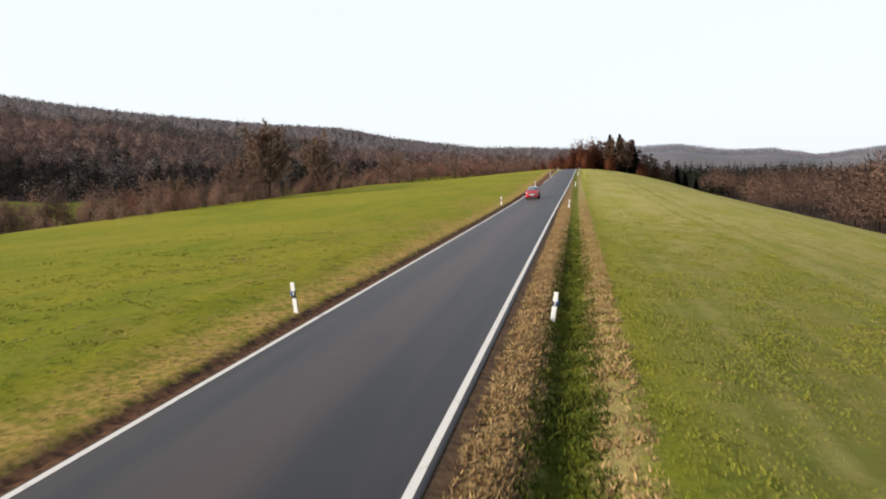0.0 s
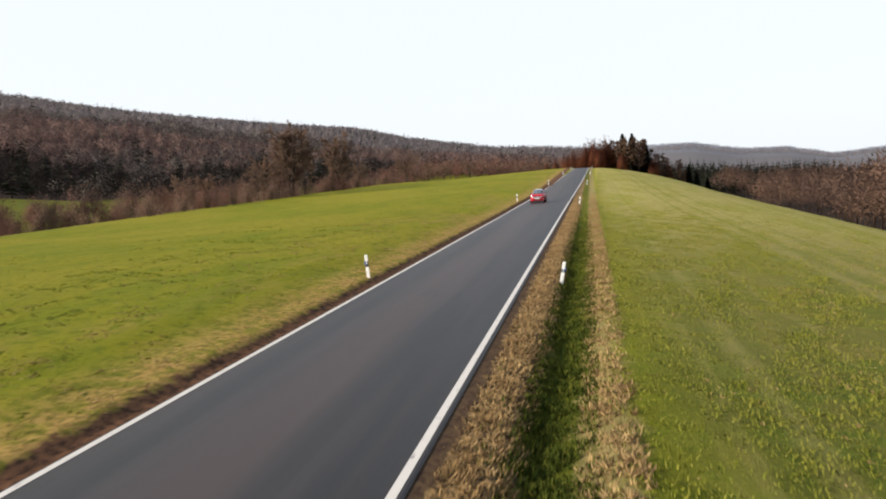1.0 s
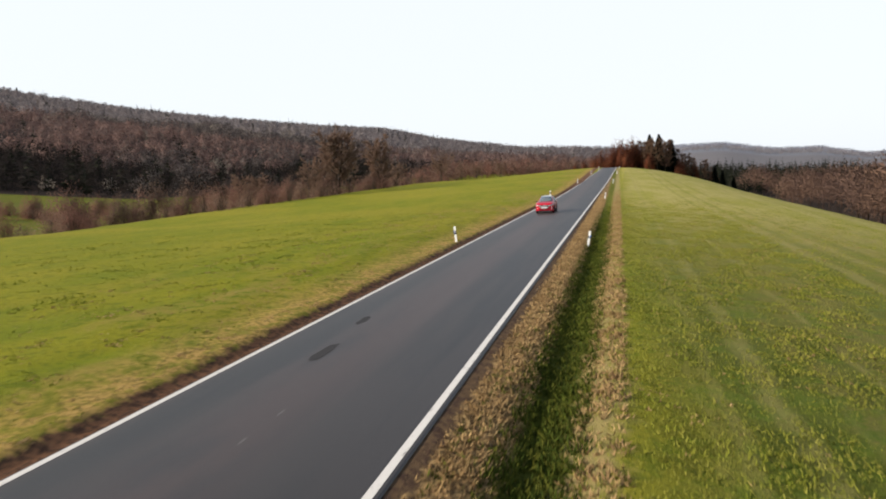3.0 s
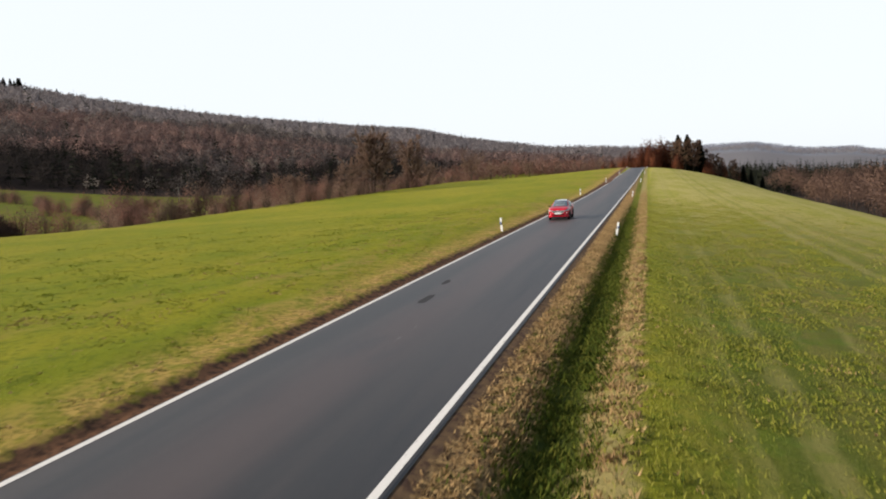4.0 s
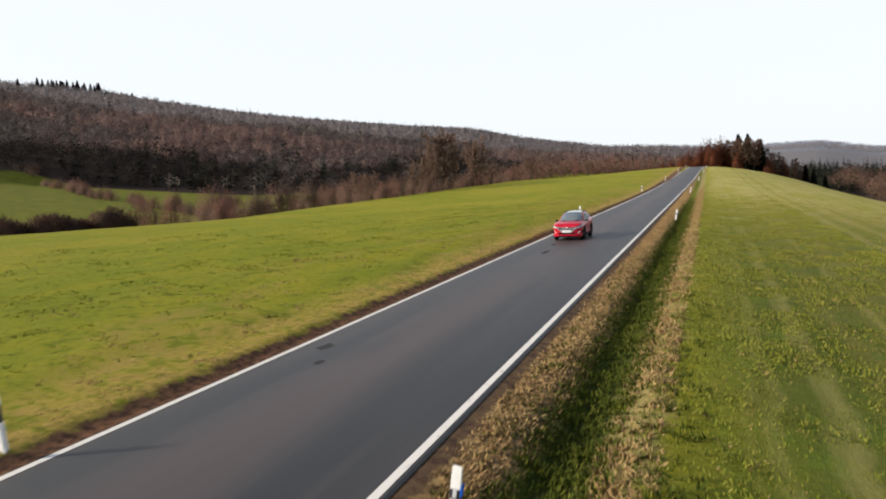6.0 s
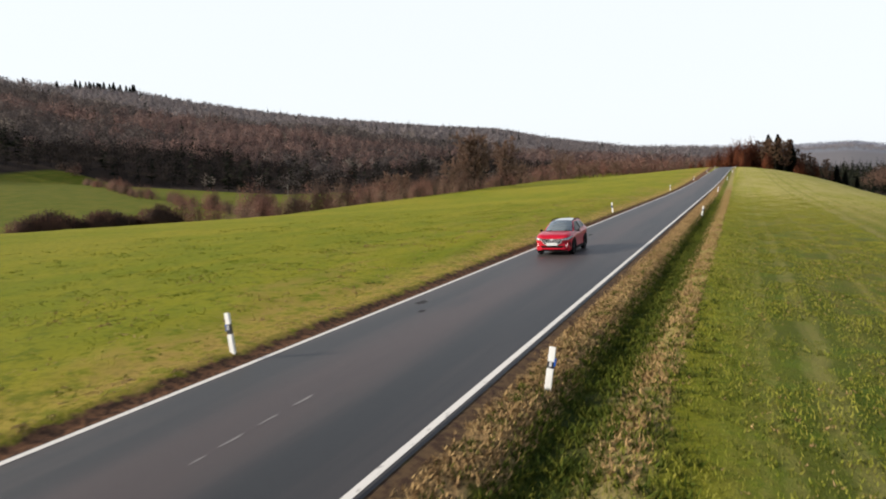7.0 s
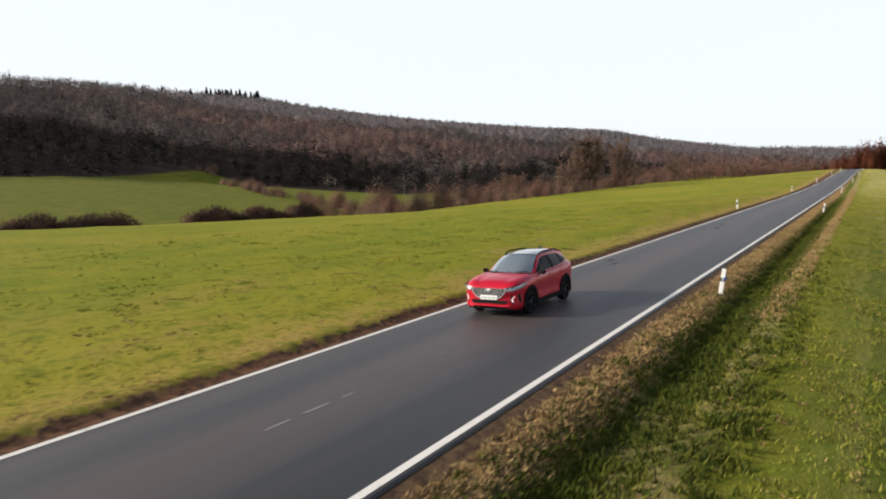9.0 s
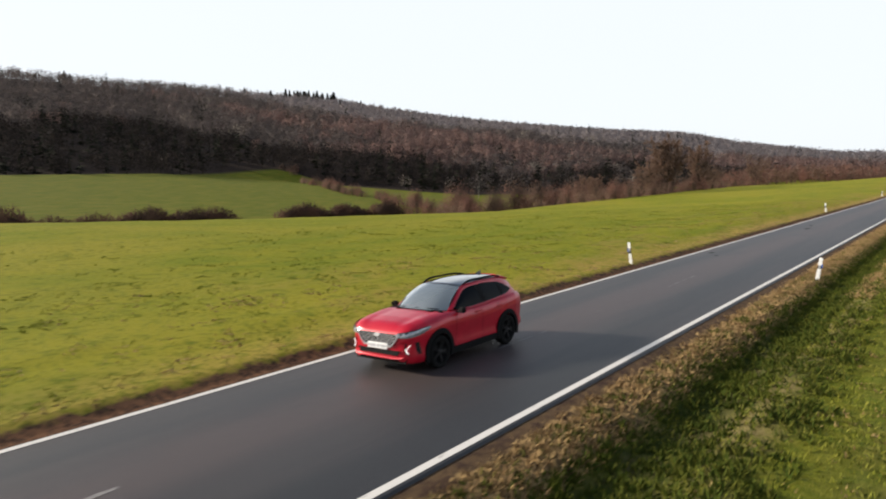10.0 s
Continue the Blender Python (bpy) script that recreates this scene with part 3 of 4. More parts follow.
        # arch cladding rings and dark wells
        for ax in AXLES:
            bm = bmesh.new()
            ring = []
            for i in range(25):
                a = radians(-24 + 228 * i / 24)
                quad = []
                for r, dy in ((0.368, -0.30), (0.376, 0.008), (0.382, 0.02), (0.48, 0.02), (0.49, 0.004), (0.48, -0.06)):
                    x, z = ax + r * math.cos(a), 0.36 + r * math.sin(a)
                    quad.append(bm.verts.new((x, s * (at_x(x, SW) * 0.995 + dy), max(z, 0.2))))
                ring.append(quad)
            for p, q in zip(ring, ring[1:]):
                for j in range(5):
                    bm.faces.new((p[j], p[j + 1], q[j + 1], q[j]))
            bmesh.ops.recalc_face_normals(bm, faces=bm.faces[:])
            part("wheel_arch", bm, CLADDING, car, "black plastic wheel arch")
        # lamps
        X = lambda y, z: front_x(y, z) + 0.012
        low = [(front_x(y) + d, y, z) for y, z, d in ((0.50, 0.765, 0.008), (0.62, 0.762, 0.008), (0.74, 0.77, 0.004), (0.84, 0.80, 0.0), (0.893, 0.85, 0.0))] + [(1.66, 0.918, 0.915)]
        high = [(front_x(y) + d, y, z) for y, z, d in ((0.50, 0.845, -0.012), (0.62, 0.865, -0.02), (0.74, 0.888, -0.03), (0.83, 0.912, -0.03), (0.885, 0.938, -0.02))] + [(1.66, 0.912, 0.95)]
        lamp = patch("headlight", [(x + 0.012, s * (y + 0.012), z) for x, y, z in low], [(x + 0.012, s * (y + 0.012), z + 0.006) for x, y, z in high], CLEAR, car, 20, 6, (0.01, 0.01 * s, 0.006))
        lamp["label"] = "clear headlight with chrome inside"
        patch("brow_strip", [(x + 0.018, s * (y + 0.016), z + 0.002) for x, y, z in high], [(x + 0.012, s * (y + 0.012), z + 0.016) for x, y, z in high], BLACK_GLOSS, lamp, 20, 3)
        for y in (0.60, 0.72):
            part("projector", plate_shape([(s * (y + 0.03 * math.cos(a)), 0.838 + (y - 0.6) * 0.18 + 0.022 * math.sin(a)) for a in np.linspace(0, 2 * math.pi, 12, endpoint=False)], 0.02, lambda yy, z: X(yy, z) + 0.016), BLACK_GLOSS, lamp)
        pocket = [(0.68, 0.655), (0.855, 0.675), (0.875, 0.43), (0.73, 0.40), (0.655, 0.505)]
        fog = part("fog_pocket", plate_shape([(s * y, z) for y, z in pocket], 0.04, lambda y, z: X(y, z) - 0.004), BLACK_GLOSS, car)
        chevron = [(0.772, 0.622), (0.763, 0.622), (0.688, 0.525), (0.727, 0.448), (0.735, 0.451), (0.699, 0.526)]
        part("running_light", plate_shape([(s * y, z) for y, z in chevron], 0.014, lambda y, z: X(y, z) + 0.004), DRL, fog, "lit white chevron running light")
        part("tail_light", plate_shape([(s * y, z) for y, z in [(0.45, 1.02), (0.80, 1.04), (0.82, 0.93), (0.45, 0.95)]], 0.03, lambda y, z: -2.14 + 0.35 * max(0, abs(y) - 0.55)), TAIL_RED, car)

    # nose
    X = lambda y, z: front_x(y, z) + 0.022
    go = [(-0.50, 0.835), (0.50, 0.835), (0.535, 0.80), (0.47, 0.69), (0.36, 0.575), (-0.36, 0.575), (-0.47, 0.69), (-0.535, 0.80)]
    grille = part("grille", plate_shape(go, 0.05, X), BLACK_GLOSS, car, "black grille with bright mesh bars")
    bars = []
    for i in range(6):
        z = 0.605 + 0.042 * i
        half = float(np.interp(z, [0.575, 0.69, 0.80, 0.845], [0.34, 0.45, 0.52, 0.49]))
        n = max(4, int(half / 0.06))
        for j in range(-n, n):
            y = (j + 0.5 + 0.5 * (i % 2)) * half / n
            if abs(y) < half - 0.01:
                bars.append(((X(y, z) + 0.003, y, z), (0.012, half / n * 0.85, 0.012), (38 if (i + j) % 2 else -38, 0, 0)))
    part("mesh_bars", boxes(bars), CHROME, grille)["kind"] = "stuff"
    rim = []
    for (y0, z0), (y1, z1) in zip(go, go[1:] + go[:1]):
        if abs(z0 - 0.835) < 1e-6 and abs(z1 - 0.835) < 1e-6:
            continue
        a = math.degrees(math.atan2(z1 - z0, y1 - y0))
        rim.append(((X((y0 + y1) / 2, (z0 + z1) / 2) + 0.006, (y0 + y1) / 2, (z0 + z1) / 2), (0.03, math.hypot(y1 - y0, z1 - z0) + 0.015, 0.026), (a, 0, 0)))
    part("grille_frame", boxes(rim, 0.004), SILVER, grille, "satin silver grille frame")
    part("emblem", plate_shape([(0.075 * math.cos(a), 0.80 + 0.04 * math.sin(a)) for a in np.linspace(0, 2 * math.pi, 24, endpoint=False)], 0.03, lambda y, z: X(0, z) + 0.022), CHROME, grille, "plain chrome oval emblem")
    plate = part("number_plate", boxes([((2.285, 0, 0.575), (0.02, 0.54, 0.125), (0, 0, 0))], 0.006), PLATE, car, "white number plate with plain bars")
    part("bars", boxes([((2.297, y, 0.575), (0.006, w, 0.06), (0, 0, 0)) for y, w in ((0.16, 0.09), (0.04, 0.06), (-0.13, 0.17))]), PLATE_INK, plate)
    part("lower_intake", plate_shape([(-0.58, 0.50), (0.58, 0.50), (0.50, 0.40), (-0.50, 0.40)], 0.04, lambda y, z: X(y, 0.5) - 0.002), CLADDING, car)
    part("skid_plate", plate_shape([(-0.66, 0.375), (0.66, 0.375), (0.60, 0.34), (0.42, 0.325), (-0.42, 0.325), (-0.60, 0.34)], 0.05, lambda y, z: X(y, 0.5) + 0.004), RED, car)
    part("splitter", plate_shape([(-0.72, 0.335), (0.72, 0.335), (0.66, 0.24), (-0.66, 0.24)], 0.14, lambda y, z: X(y, 0.5) - 0.03), CLADDING, car)
    part("bonnet_gap", boxes([((2.172, 0, 0.897), (0.012, 1.0, 0.008), (0, 30, 0))]), CLADDING, car)
    # shark fin
    bm = bmesh.new()
    fin = [(-1.50, 1.615), (-1.36, 1.63), (-1.44, 1.665), (-1.52, 1.70), (-1.56, 1.70), (-1.55, 1.61)]
    for s in (-1, 1):
        bm.faces.new([bm.verts.new((x, s * (0.03 if z < 1.64 else 0.008), z)) for x, z in fin])
    bmesh.ops.bridge_loops(bm, edges=bm.edges[:])
    bmesh.ops.recalc_face_normals(bm, faces=bm.faces[:])
    part("antenna", bm, BLACK_GLOSS, car)
    part("rear_plate", boxes([((-2.25, 0, 0.86), (0.02, 0.52, 0.11), (0, 0, 0))], 0.004), PLATE, car)
    part("rear_bumper", boxes([((-2.17, 0, 0.42), (0.16, 1.5, 0.2), (0, 0, 0))], 0.04), CLADDING, car)
    # wheels
    wheels = []
    for ax in AXLES:
        for s in (1, -1):
            m = pose(ax, s * 0.805, 0.345, 0, 0, 0 if s == 1 else 180)
            wheel = new("wheel")
            wheel.parent = car
            wheel.matrix_basis = m
            part("tyre", lathe([(0.245, -0.10), (0.30, -0.115), (0.33, -0.105), (0.345, -0.08), (0.345, 0.08), (0.33, 0.105), (0.30, 0.115), (0.245, 0.10)]), RUBBER, wheel)
            part("rim", lathe([(0.245, 0.10), (0.25, 0.085), (0.225, 0.075), (0.215, -0.09), (0.05, -0.06), (0.001, -0.06)]), CLADDING, wheel, "dark alloy rim barrel")
            for i in range(5):
                sp = [((0.14 * math.cos(a), 0.08, 0.14 * math.sin(a)), (0.19, 0.025, 0.03), (0, -math.degrees(a), 0)) for a in (radians(72 * i - 7), radians(72 * i + 7))]
                part("spoke", boxes(sp, 0.005), ALLOY, wheel)
            part("hub", lathe([(0.001, 0.098), (0.045, 0.095), (0.06, 0.08), (0.06, 0.05)], 20), ALLOY, wheel)
            wheels.append((wheel, m, s))
    return car, wheels


car, WHEELS = build_car()


# ---- delineator posts ----
WHITE_PLASTIC = plain("white_plastic", (0.74, 0.75, 0.74), 0.45, var=0.08, scale=5)
BLACK_BAND = plain("black_band", (0.02, 0.022, 0.03), 0.5)
REFLECTOR = plain("grey_reflector", (0.5, 0.52, 0.55), 0.2)
BLUE_REFLECTOR = plain("blue_reflector", (0.02, 0.12, 0.55), 0.25)


def prism(w, d, z0, z1, slant=0.0, taper=1.0):
    """A rounded triangular hollow-post shape: flat face to the road user, back edge pointed; top may slant."""
    bm = bmesh.new()
    prof = [(-w / 2, -d * 0.35), (-w * 0.42, -d * 0.5), (w * 0.42, -d * 0.5), (w / 2, -d * 0.35), (w * 0.12, d * 0.5), (-w * 0.12, d * 0.5)]
    lo = [bm.verts.new((x, y, z0)) for x, y in prof]
    hi = [bm.verts.new((x * taper, y * taper, z1 + slant * (y / d))) for x, y in prof]
    bm.faces.new(lo[::-1])
    bm.faces.new(hi)
    for i in range(6):
        bm.faces.new((lo[i], lo[(i + 1) % 6], hi[(i + 1) % 6], hi[i]))
    bmesh.ops.recalc_face_normals(bm, faces=bm.faces[:])
    return bm


def build_post(side):
    post = tagged(new("delineator_post"), "white plastic roadside delineator post with slanted black band" if side < 0 else "leaning white plastic delineator post with blue reflector",
                  "roadside post", "roadside posts")
    low, high = (0.5, 0.73) if side < 0 else (0.57, 0.7)
    part("shaft", prism(0.14, 0.12, -0.3, low, 0.09), WHITE_PLASTIC, post)
    part("band", prism(0.142, 0.123, low - 0.005, high, 0.11), BLACK_BAND, post, "black band")
    part("head", prism(0.14, 0.12, high - 0.005, 0.97, -0.05, 0.92), WHITE_PLASTIC, post)
    part("reflector", boxes([((0, -0.064, 0.65), (0.05, 0.012, 0.12), (0, 0, 0))], 0.004), REFLECTOR, post)
    part("warning_reflector", boxes([((side * 0.072, -0.02, 0.68 if side > 0 else 0.64), (0.035, 0.075, 0.16), (0, 0, 0))], 0.008), BLUE_REFLECTOR, post, "blue animal-warning reflector")
    return post


first = {s: build_post(s) for s in (-1, 1)}
POSTS = [(-1, -80.9, -3.46, -6.0), (-1, -26.8, -3.5, -4.0), (-1, 36.0, -3.8, 0), (-1, 88, -3.4, 2), (-1, 146, -3.4, 0), (-1, 204, -3.4, -2),
         (1, -80.8, 4.0, 8.5), (1, -25.9, 4.3, 9.5), (1, 31.5, 4.1, 8), (1, 88.5, 4.1, 6), (1, 146, 4.0, 5), (1, 204, 4.0, 4)]
placed = set()
for side, y, off, lean in POSTS:
    x = float(road_x(y)) + off
    z = float(rough_land(np.array([x]), np.array([y]))[0])
    m = pose(x, y, z - (0.04 if side < 0 else 0.1), 0, lean, 0)
    if side in placed:
        copy_thing(first[side], m)
    else:
        first[side].matrix_basis = m
        placed.add(side)


# ---- woods, trees and shrubs ----
def twig_material(name, a, b, c, through_light=0.45):
    """Bark or twigs: three tones by stand, by tree and by twig."""
    k = Mat(name, 0.9, spec=0.1)
    col = k.mix(k.step(k.noise(k.pos(), 0.02, 3), 0.4, 0.6), a, b)
    col = k.mix(k.step(k.noise(k.pos(), 0.14, 2), 0.45, 0.6), col, c)
    k.colour(k.mix(k.math("MULTIPLY", k.island(), 0.2), col, tuple(0.5 * x for x in b)))
    # thin twigs and leaves let light through to their shaded side
    thin = k.t.nodes.new("ShaderNodeBsdfTranslucent")
    both = k.t.nodes.new("ShaderNodeMixShader")
    both.inputs[0].default_value = through_light
    k.t.links.new(k.b.inputs["Base Color"].links[0].from_socket, thin.inputs[0])
    k.t.links.new(k.b.outputs[0], both.inputs[1])
    k.t.links.new(thin.outputs[0], both.inputs[2])
    k.t.links.new(both.outputs[0], k.t.nodes["Material Output"].inputs[0])
    return k.m


BARK = twig_material("bark", (0.07, 0.056, 0.042), (0.0525, 0.042, 0.0336), (0.084, 0.07, 0.0525))
TWIGS = twig_material("bare_twigs", (0.2595, 0.173, 0.1315), (0.2206, 0.154, 0.1211), (0.2811, 0.1833, 0.1358), 0.55)
SHRUB = twig_material("shrub_twigs", (0.207, 0.1061, 0.08173), (0.1645, 0.09231, 0.07324), (0.1486, 0.1019, 0.07854), 0.5)
BEECH = twig_material("hill_beech", (0.189, 0.1266, 0.1152), (0.1625, 0.1229, 0.1152), (0.2097, 0.1341, 0.1192), 0.38)
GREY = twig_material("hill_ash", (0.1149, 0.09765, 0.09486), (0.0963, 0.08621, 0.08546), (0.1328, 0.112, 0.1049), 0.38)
LARCH = twig_material("larch_twigs", (0.1756, 0.1053, 0.0716), (0.1356, 0.0822, 0.0597), (0.2037, 0.1306, 0.0856))
LARCH_WOOD = twig_material("larch_wood_twigs", (0.165, 0.102, 0.078), (0.13, 0.084, 0.069), (0.19, 0.12, 0.087))
HEDGE = twig_material("hedge_twigs", (0.0945, 0.056, 0.042), (0.0735, 0.049, 0.0371), (0.1085, 0.0616, 0.0448), 0.5)
RUSSET = twig_material("russet_leaves", (0.162, 0.05263, 0.02837), (0.1296, 0.0486, 0.02837), (0.1944, 0.07294, 0.03643))
NEEDLES = twig_material("needles", (0.0145, 0.0175, 0.0115), (0.0115, 0.0145, 0.0105), (0.02, 0.022, 0.0135), 0.15)
# darker copy of hill_ash: the slope's shade is put into the colour
SHADED_ASH = twig_material("hill_ash_shaded", (0.02074, 0.01783, 0.01653), (0.01685, 0.01523, 0.01459), (0.02657, 0.02204, 0.01944), 0.38)
# wood of the further slope, with haze painted into its base colour
HAZED_WOOD = twig_material("hill_hazed", (0.2434, 0.2155, 0.2192), (0.2117, 0.1987, 0.2099), (0.2554, 0.2229, 0.221), 0.4)
BIRCH = twig_material("birch_bark", (0.231, 0.2035, 0.1705), (0.198, 0.1705, 0.1485), (0.2475, 0.22, 0.187))
# aerial haze is mixed into the base colours of these two woods
MID_HAZE = twig_material("hazed_middle_woods", (0.2632, 0.2464, 0.2632), (0.224, 0.224, 0.252), (0.3024, 0.2744, 0.2744))
FAR_HAZE = twig_material("hazed_distant_woods", (0.2875, 0.3105, 0.3795), (0.2415, 0.2714, 0.345), (0.368, 0.3795, 0.4255))


def unit(v):
    return v / np.maximum(np.linalg.norm(v, axis=-1, keepdims=True), 1e-9)


def shards(start, way, length, width, rng):
    """One thin triangle from each start along its way."""
    side = unit(np.cross(way, rng.normal(size=way.shape)))
    w = (side * np.asarray(width).reshape(-1, 1))
    tri = np.stack([start - w, start + w, start + way * np.asarray(length).reshape(-1, 1)], 1)
    return tri.reshape(-1, 3)


def sticks(p, q, r0, r1):
    """Three-sided tapered sticks from p to q; returns triangles as loose corners."""
    d = unit(q - p)
    ref = np.where(np.abs(d[:, 2:3]) > 0.9, np.array([[1.0, 0, 0]]), np.array([[0, 0, 1.0]]))
    a = unit(np.cross(d, ref))
    b = np.cross(d, a)
    out = []
    ring = [(np.cos(t) * a + np.sin(t) * b) for t in (0, 2.094, 4.189)]
    for i in range(3):
        u, v = ring[i], ring[(i + 1) % 3]
        A, B = p + u * r0[:, None], p + v * r0[:, None]
        C, D = q + v * r1[:, None], q + u * r1[:, None]
        out.append(np.stack([A, B, C, A, C, D], 1).reshape(-1, 3))
    return np.concatenate(out)


def soup(name, corners, material, parent=None, normals=None):
    """A mesh of loose triangles; normals, if given, shade a crown as one soft round mass."""
    n = len(corners)
    me = bpy.data.meshes.new(name)
    me.vertices.add(n)
    me.vertices.foreach_set("co", np.ascontiguousarray(corners, dtype=np.float32).ravel())
    me.loops.add(n)
    me.loops.foreach_set("vertex_index", np.arange(n, dtype=np.int32))
    me.polygons.add(n // 3)
    me.polygons.foreach_set("loop_start", np.arange(0, n, 3, dtype=np.int32))
    me.materials.append(material)
    if normals is not None:
        me.polygons.foreach_set("use_smooth", np.ones(n // 3, bool))
        me.update()
        a = me.attributes.new("custom_normal", "FLOAT_VECTOR", "POINT")
        a.data.foreach_set("vector", np.ascontiguousarray(normals, dtype=np.float32).ravel())
    me.update()
    ob = new(name, me)
    ob.parent = parent
    return ob


def outward(tri, centre):
    """Turns loose triangles so that their faces look away from the crown's centre."""
    t = tri.reshape(-1, 3, 3).copy()
    face = np.cross(t[:, 1] - t[:, 0], t[:, 2] - t[:, 0])
    back = (face * (t.mean(1) - centre)).sum(1) < 0
    t[back] = t[back][:, [0, 2, 1]]
    return t.reshape(-1, 3)


def limb_tree(rng, height, spread, clear=0.3, limbs=11, dense=26, fork=1, wide=0.0022):
    """Wood and twigs of a bare broadleaf tree, one metre of real size per unit."""
    wood, twigs = [], []
    P, Q, R0, R1 = [], [], [], []

    def stick(p, q, a, b):
        P.append(p), Q.append(q), R0.append(a), R1.append(b)

    for f in range(fork):
        base = np.array([0.25 * f, 0.15 * f, -0.3])
        lean = np.array([rng.normal() * 0.05 + 0.12 * f, rng.normal() * 0.05, 1])
        steps = [base + lean * height * 0.8 * t + np.r_[rng.normal(size=2) * 0.12, 0] * (t > 0) for t in np.linspace(0, 1, 6)]
        rad = np.linspace(height * 0.02, height * 0.004, 6)
        for i in range(5):
            stick(steps[i], steps[i + 1], rad[i], rad[i + 1])
        for j in range(limbs):
            t = clear + (0.95 - clear) * (j + rng.random()) / limbs
            s = np.array([np.interp(t, np.linspace(0, 1, 6), [q[k] for q in steps]) for k in range(3)])
            a = j * 2.4 + rng.random()
            L = spread * (0.55 + 0.6 * math.sin(math.pi * min(1, (t - clear) / (1 - clear) * 0.8 + 0.15))) * rng.uniform(0.75, 1.15)
            d = np.array([math.cos(a), math.sin(a), rng.uniform(0.45, 1.1)])
            d /= np.linalg.norm(d)
            mid = s + d * L * 0.5
            end = mid + (d + np.array([0, 0, 0.35])) * L * 0.45 + rng.normal(size=3) * 0.1 * L
            r = height * 0.008
            stick(s, mid, r, r * 0.6), stick(mid, end, r * 0.6, r * 0.2)
            for m in range(7):
                u = rng.uniform(0.25, 1.0)
                o = s + (mid - s) * min(1, u * 2) + (end - mid) * max(0, u * 2 - 1)
                e = d + rng.normal(size=3) * 0.75 + np.array([0, 0, 0.4])
                e /= np.linalg.norm(e)
                l = L * rng.uniform(0.25, 0.5)
                stick(o, o + e * l, r * 0.3, r * 0.08)
                n = dense
                pos = o + e * l * rng.uniform(0.1, 1.0, (n, 1))
                way = unit(e + rng.normal(size=(n, 3)) * 0.7 + np.array([0, 0, 0.25]))
                twigs.append(shards(pos, way, rng.uniform(0.35, 1.0, n) * height * 0.05, rng.uniform(0.5, 1.4, n) * height * wide, rng))
    wood = sticks(np.array(P), np.array(Q), np.array(R0), np.array(R1))
    return wood, np.concatenate(twigs)


def shrub_shape(rng, height, spread, n=700, wide=0.016, long=0.13, rag=0.12):
    """Stems and twigs of a dense bare shrub or small round tree."""
    k = 14
    a = rng.uniform(0, 6.283, k)
    lean = rng.uniform(0.1, 0.75, k)
    q = np.stack([np.cos(a) * lean * spread, np.sin(a) * lean * spread, height * (1 - 0.35 * lean)], 1) * rng.uniform(0.6, 0.85, (k, 1))
    p = np.stack([np.cos(a) * 0.25, np.sin(a) * 0.25, np.full(k, -0.5)], 1)
    wood = sticks(p, q, np.full(k, height * 0.012), np.full(k, height * 0.004))
    u = unit(rng.normal(size=(n, 3)))
    u[:, 2] = np.abs(u[:, 2])
    lump = 1 + 0.22 * np.sin(3 * np.arctan2(u[:, 1], u[:, 0]) + rng.uniform(0, 6)) + rag * rng.normal(size=n)
    pos = u * np.array([spread, spread, height]) * (rng.uniform(0.3, 1.0, n) ** 0.6 * lump)[:, None] * 0.9
    way = unit(u + rng.normal(size=(n, 3)) * 0.8 + np.array([0, 0, 0.15]))
    return wood, shards(pos, way, rng.uniform(0.3, 0.9, n) * height * long, rng.uniform(0.4, 1.1, n) * height * wide, rng)


def dense_hedge(rng, height, spread, n):
    """A solid-looking hedge bush: a small inner mass, wrapped in a thick coat of fine upright twigs."""
    wood, _ = shrub_shape(rng, height, spread, 20)
    shift = Vector(rng.uniform(0, 20, 3))

    def reach(u):
        return 0.80 + 0.16 * noise.noise(u * 1.8 + shift) + 0.12 * noise.noise(u * 4.5 + shift)

    bm = bmesh.new()
    bmesh.ops.create_icosphere(bm, subdivisions=2, radius=1.0)
    size = np.array([spread, spread, height])
    core = [np.array(v.co) * size * reach(v.co) * 0.86 for f in bm.faces for v in f.verts]
    bm.free()
    u = unit(rng.normal(size=(n, 3)))
    u[:, 2] = np.abs(u[:, 2])
    r = np.array([reach(Vector(p)) for p in u]) * rng.uniform(0.78, 1.0, n)
    way = unit(u * 0.6 + rng.normal(size=(n, 3)) * 0.5 + np.array([0, 0, 0.5]))
    return wood, np.concatenate([shards(u * size * r[:, None], way, rng.uniform(0.4, 1.1, n) * height * 0.13, rng.uniform(0.5, 1.2, n) * height * 0.011, rng), np.array(core)])


def conifer_shape(rng, height, spread, n=420):
    wood = sticks(np.array([[0, 0, -0.5]]), np.array([[0, 0, height]]), np.array([height * 0.016]), np.array([0.02]))
    t = rng.uniform(0.05, 0.99, n)
    a = rng.uniform(0, 6.283, n)
    reach = spread * (1.04 - t) ** 0.75 * rng.uniform(0.55, 1.15, n)
    pos = np.stack([np.cos(a) * reach * 0.15, np.sin(a) * reach * 0.15, t * height + 0.1 * reach], 1)
    way = unit(np.stack([np.cos(a), np.sin(a), rng.uniform(-0.45, 0.15, n)], 1))
    return wood, shards(pos, way, reach + 0.25, 0.10 + 0.16 * reach, rng)


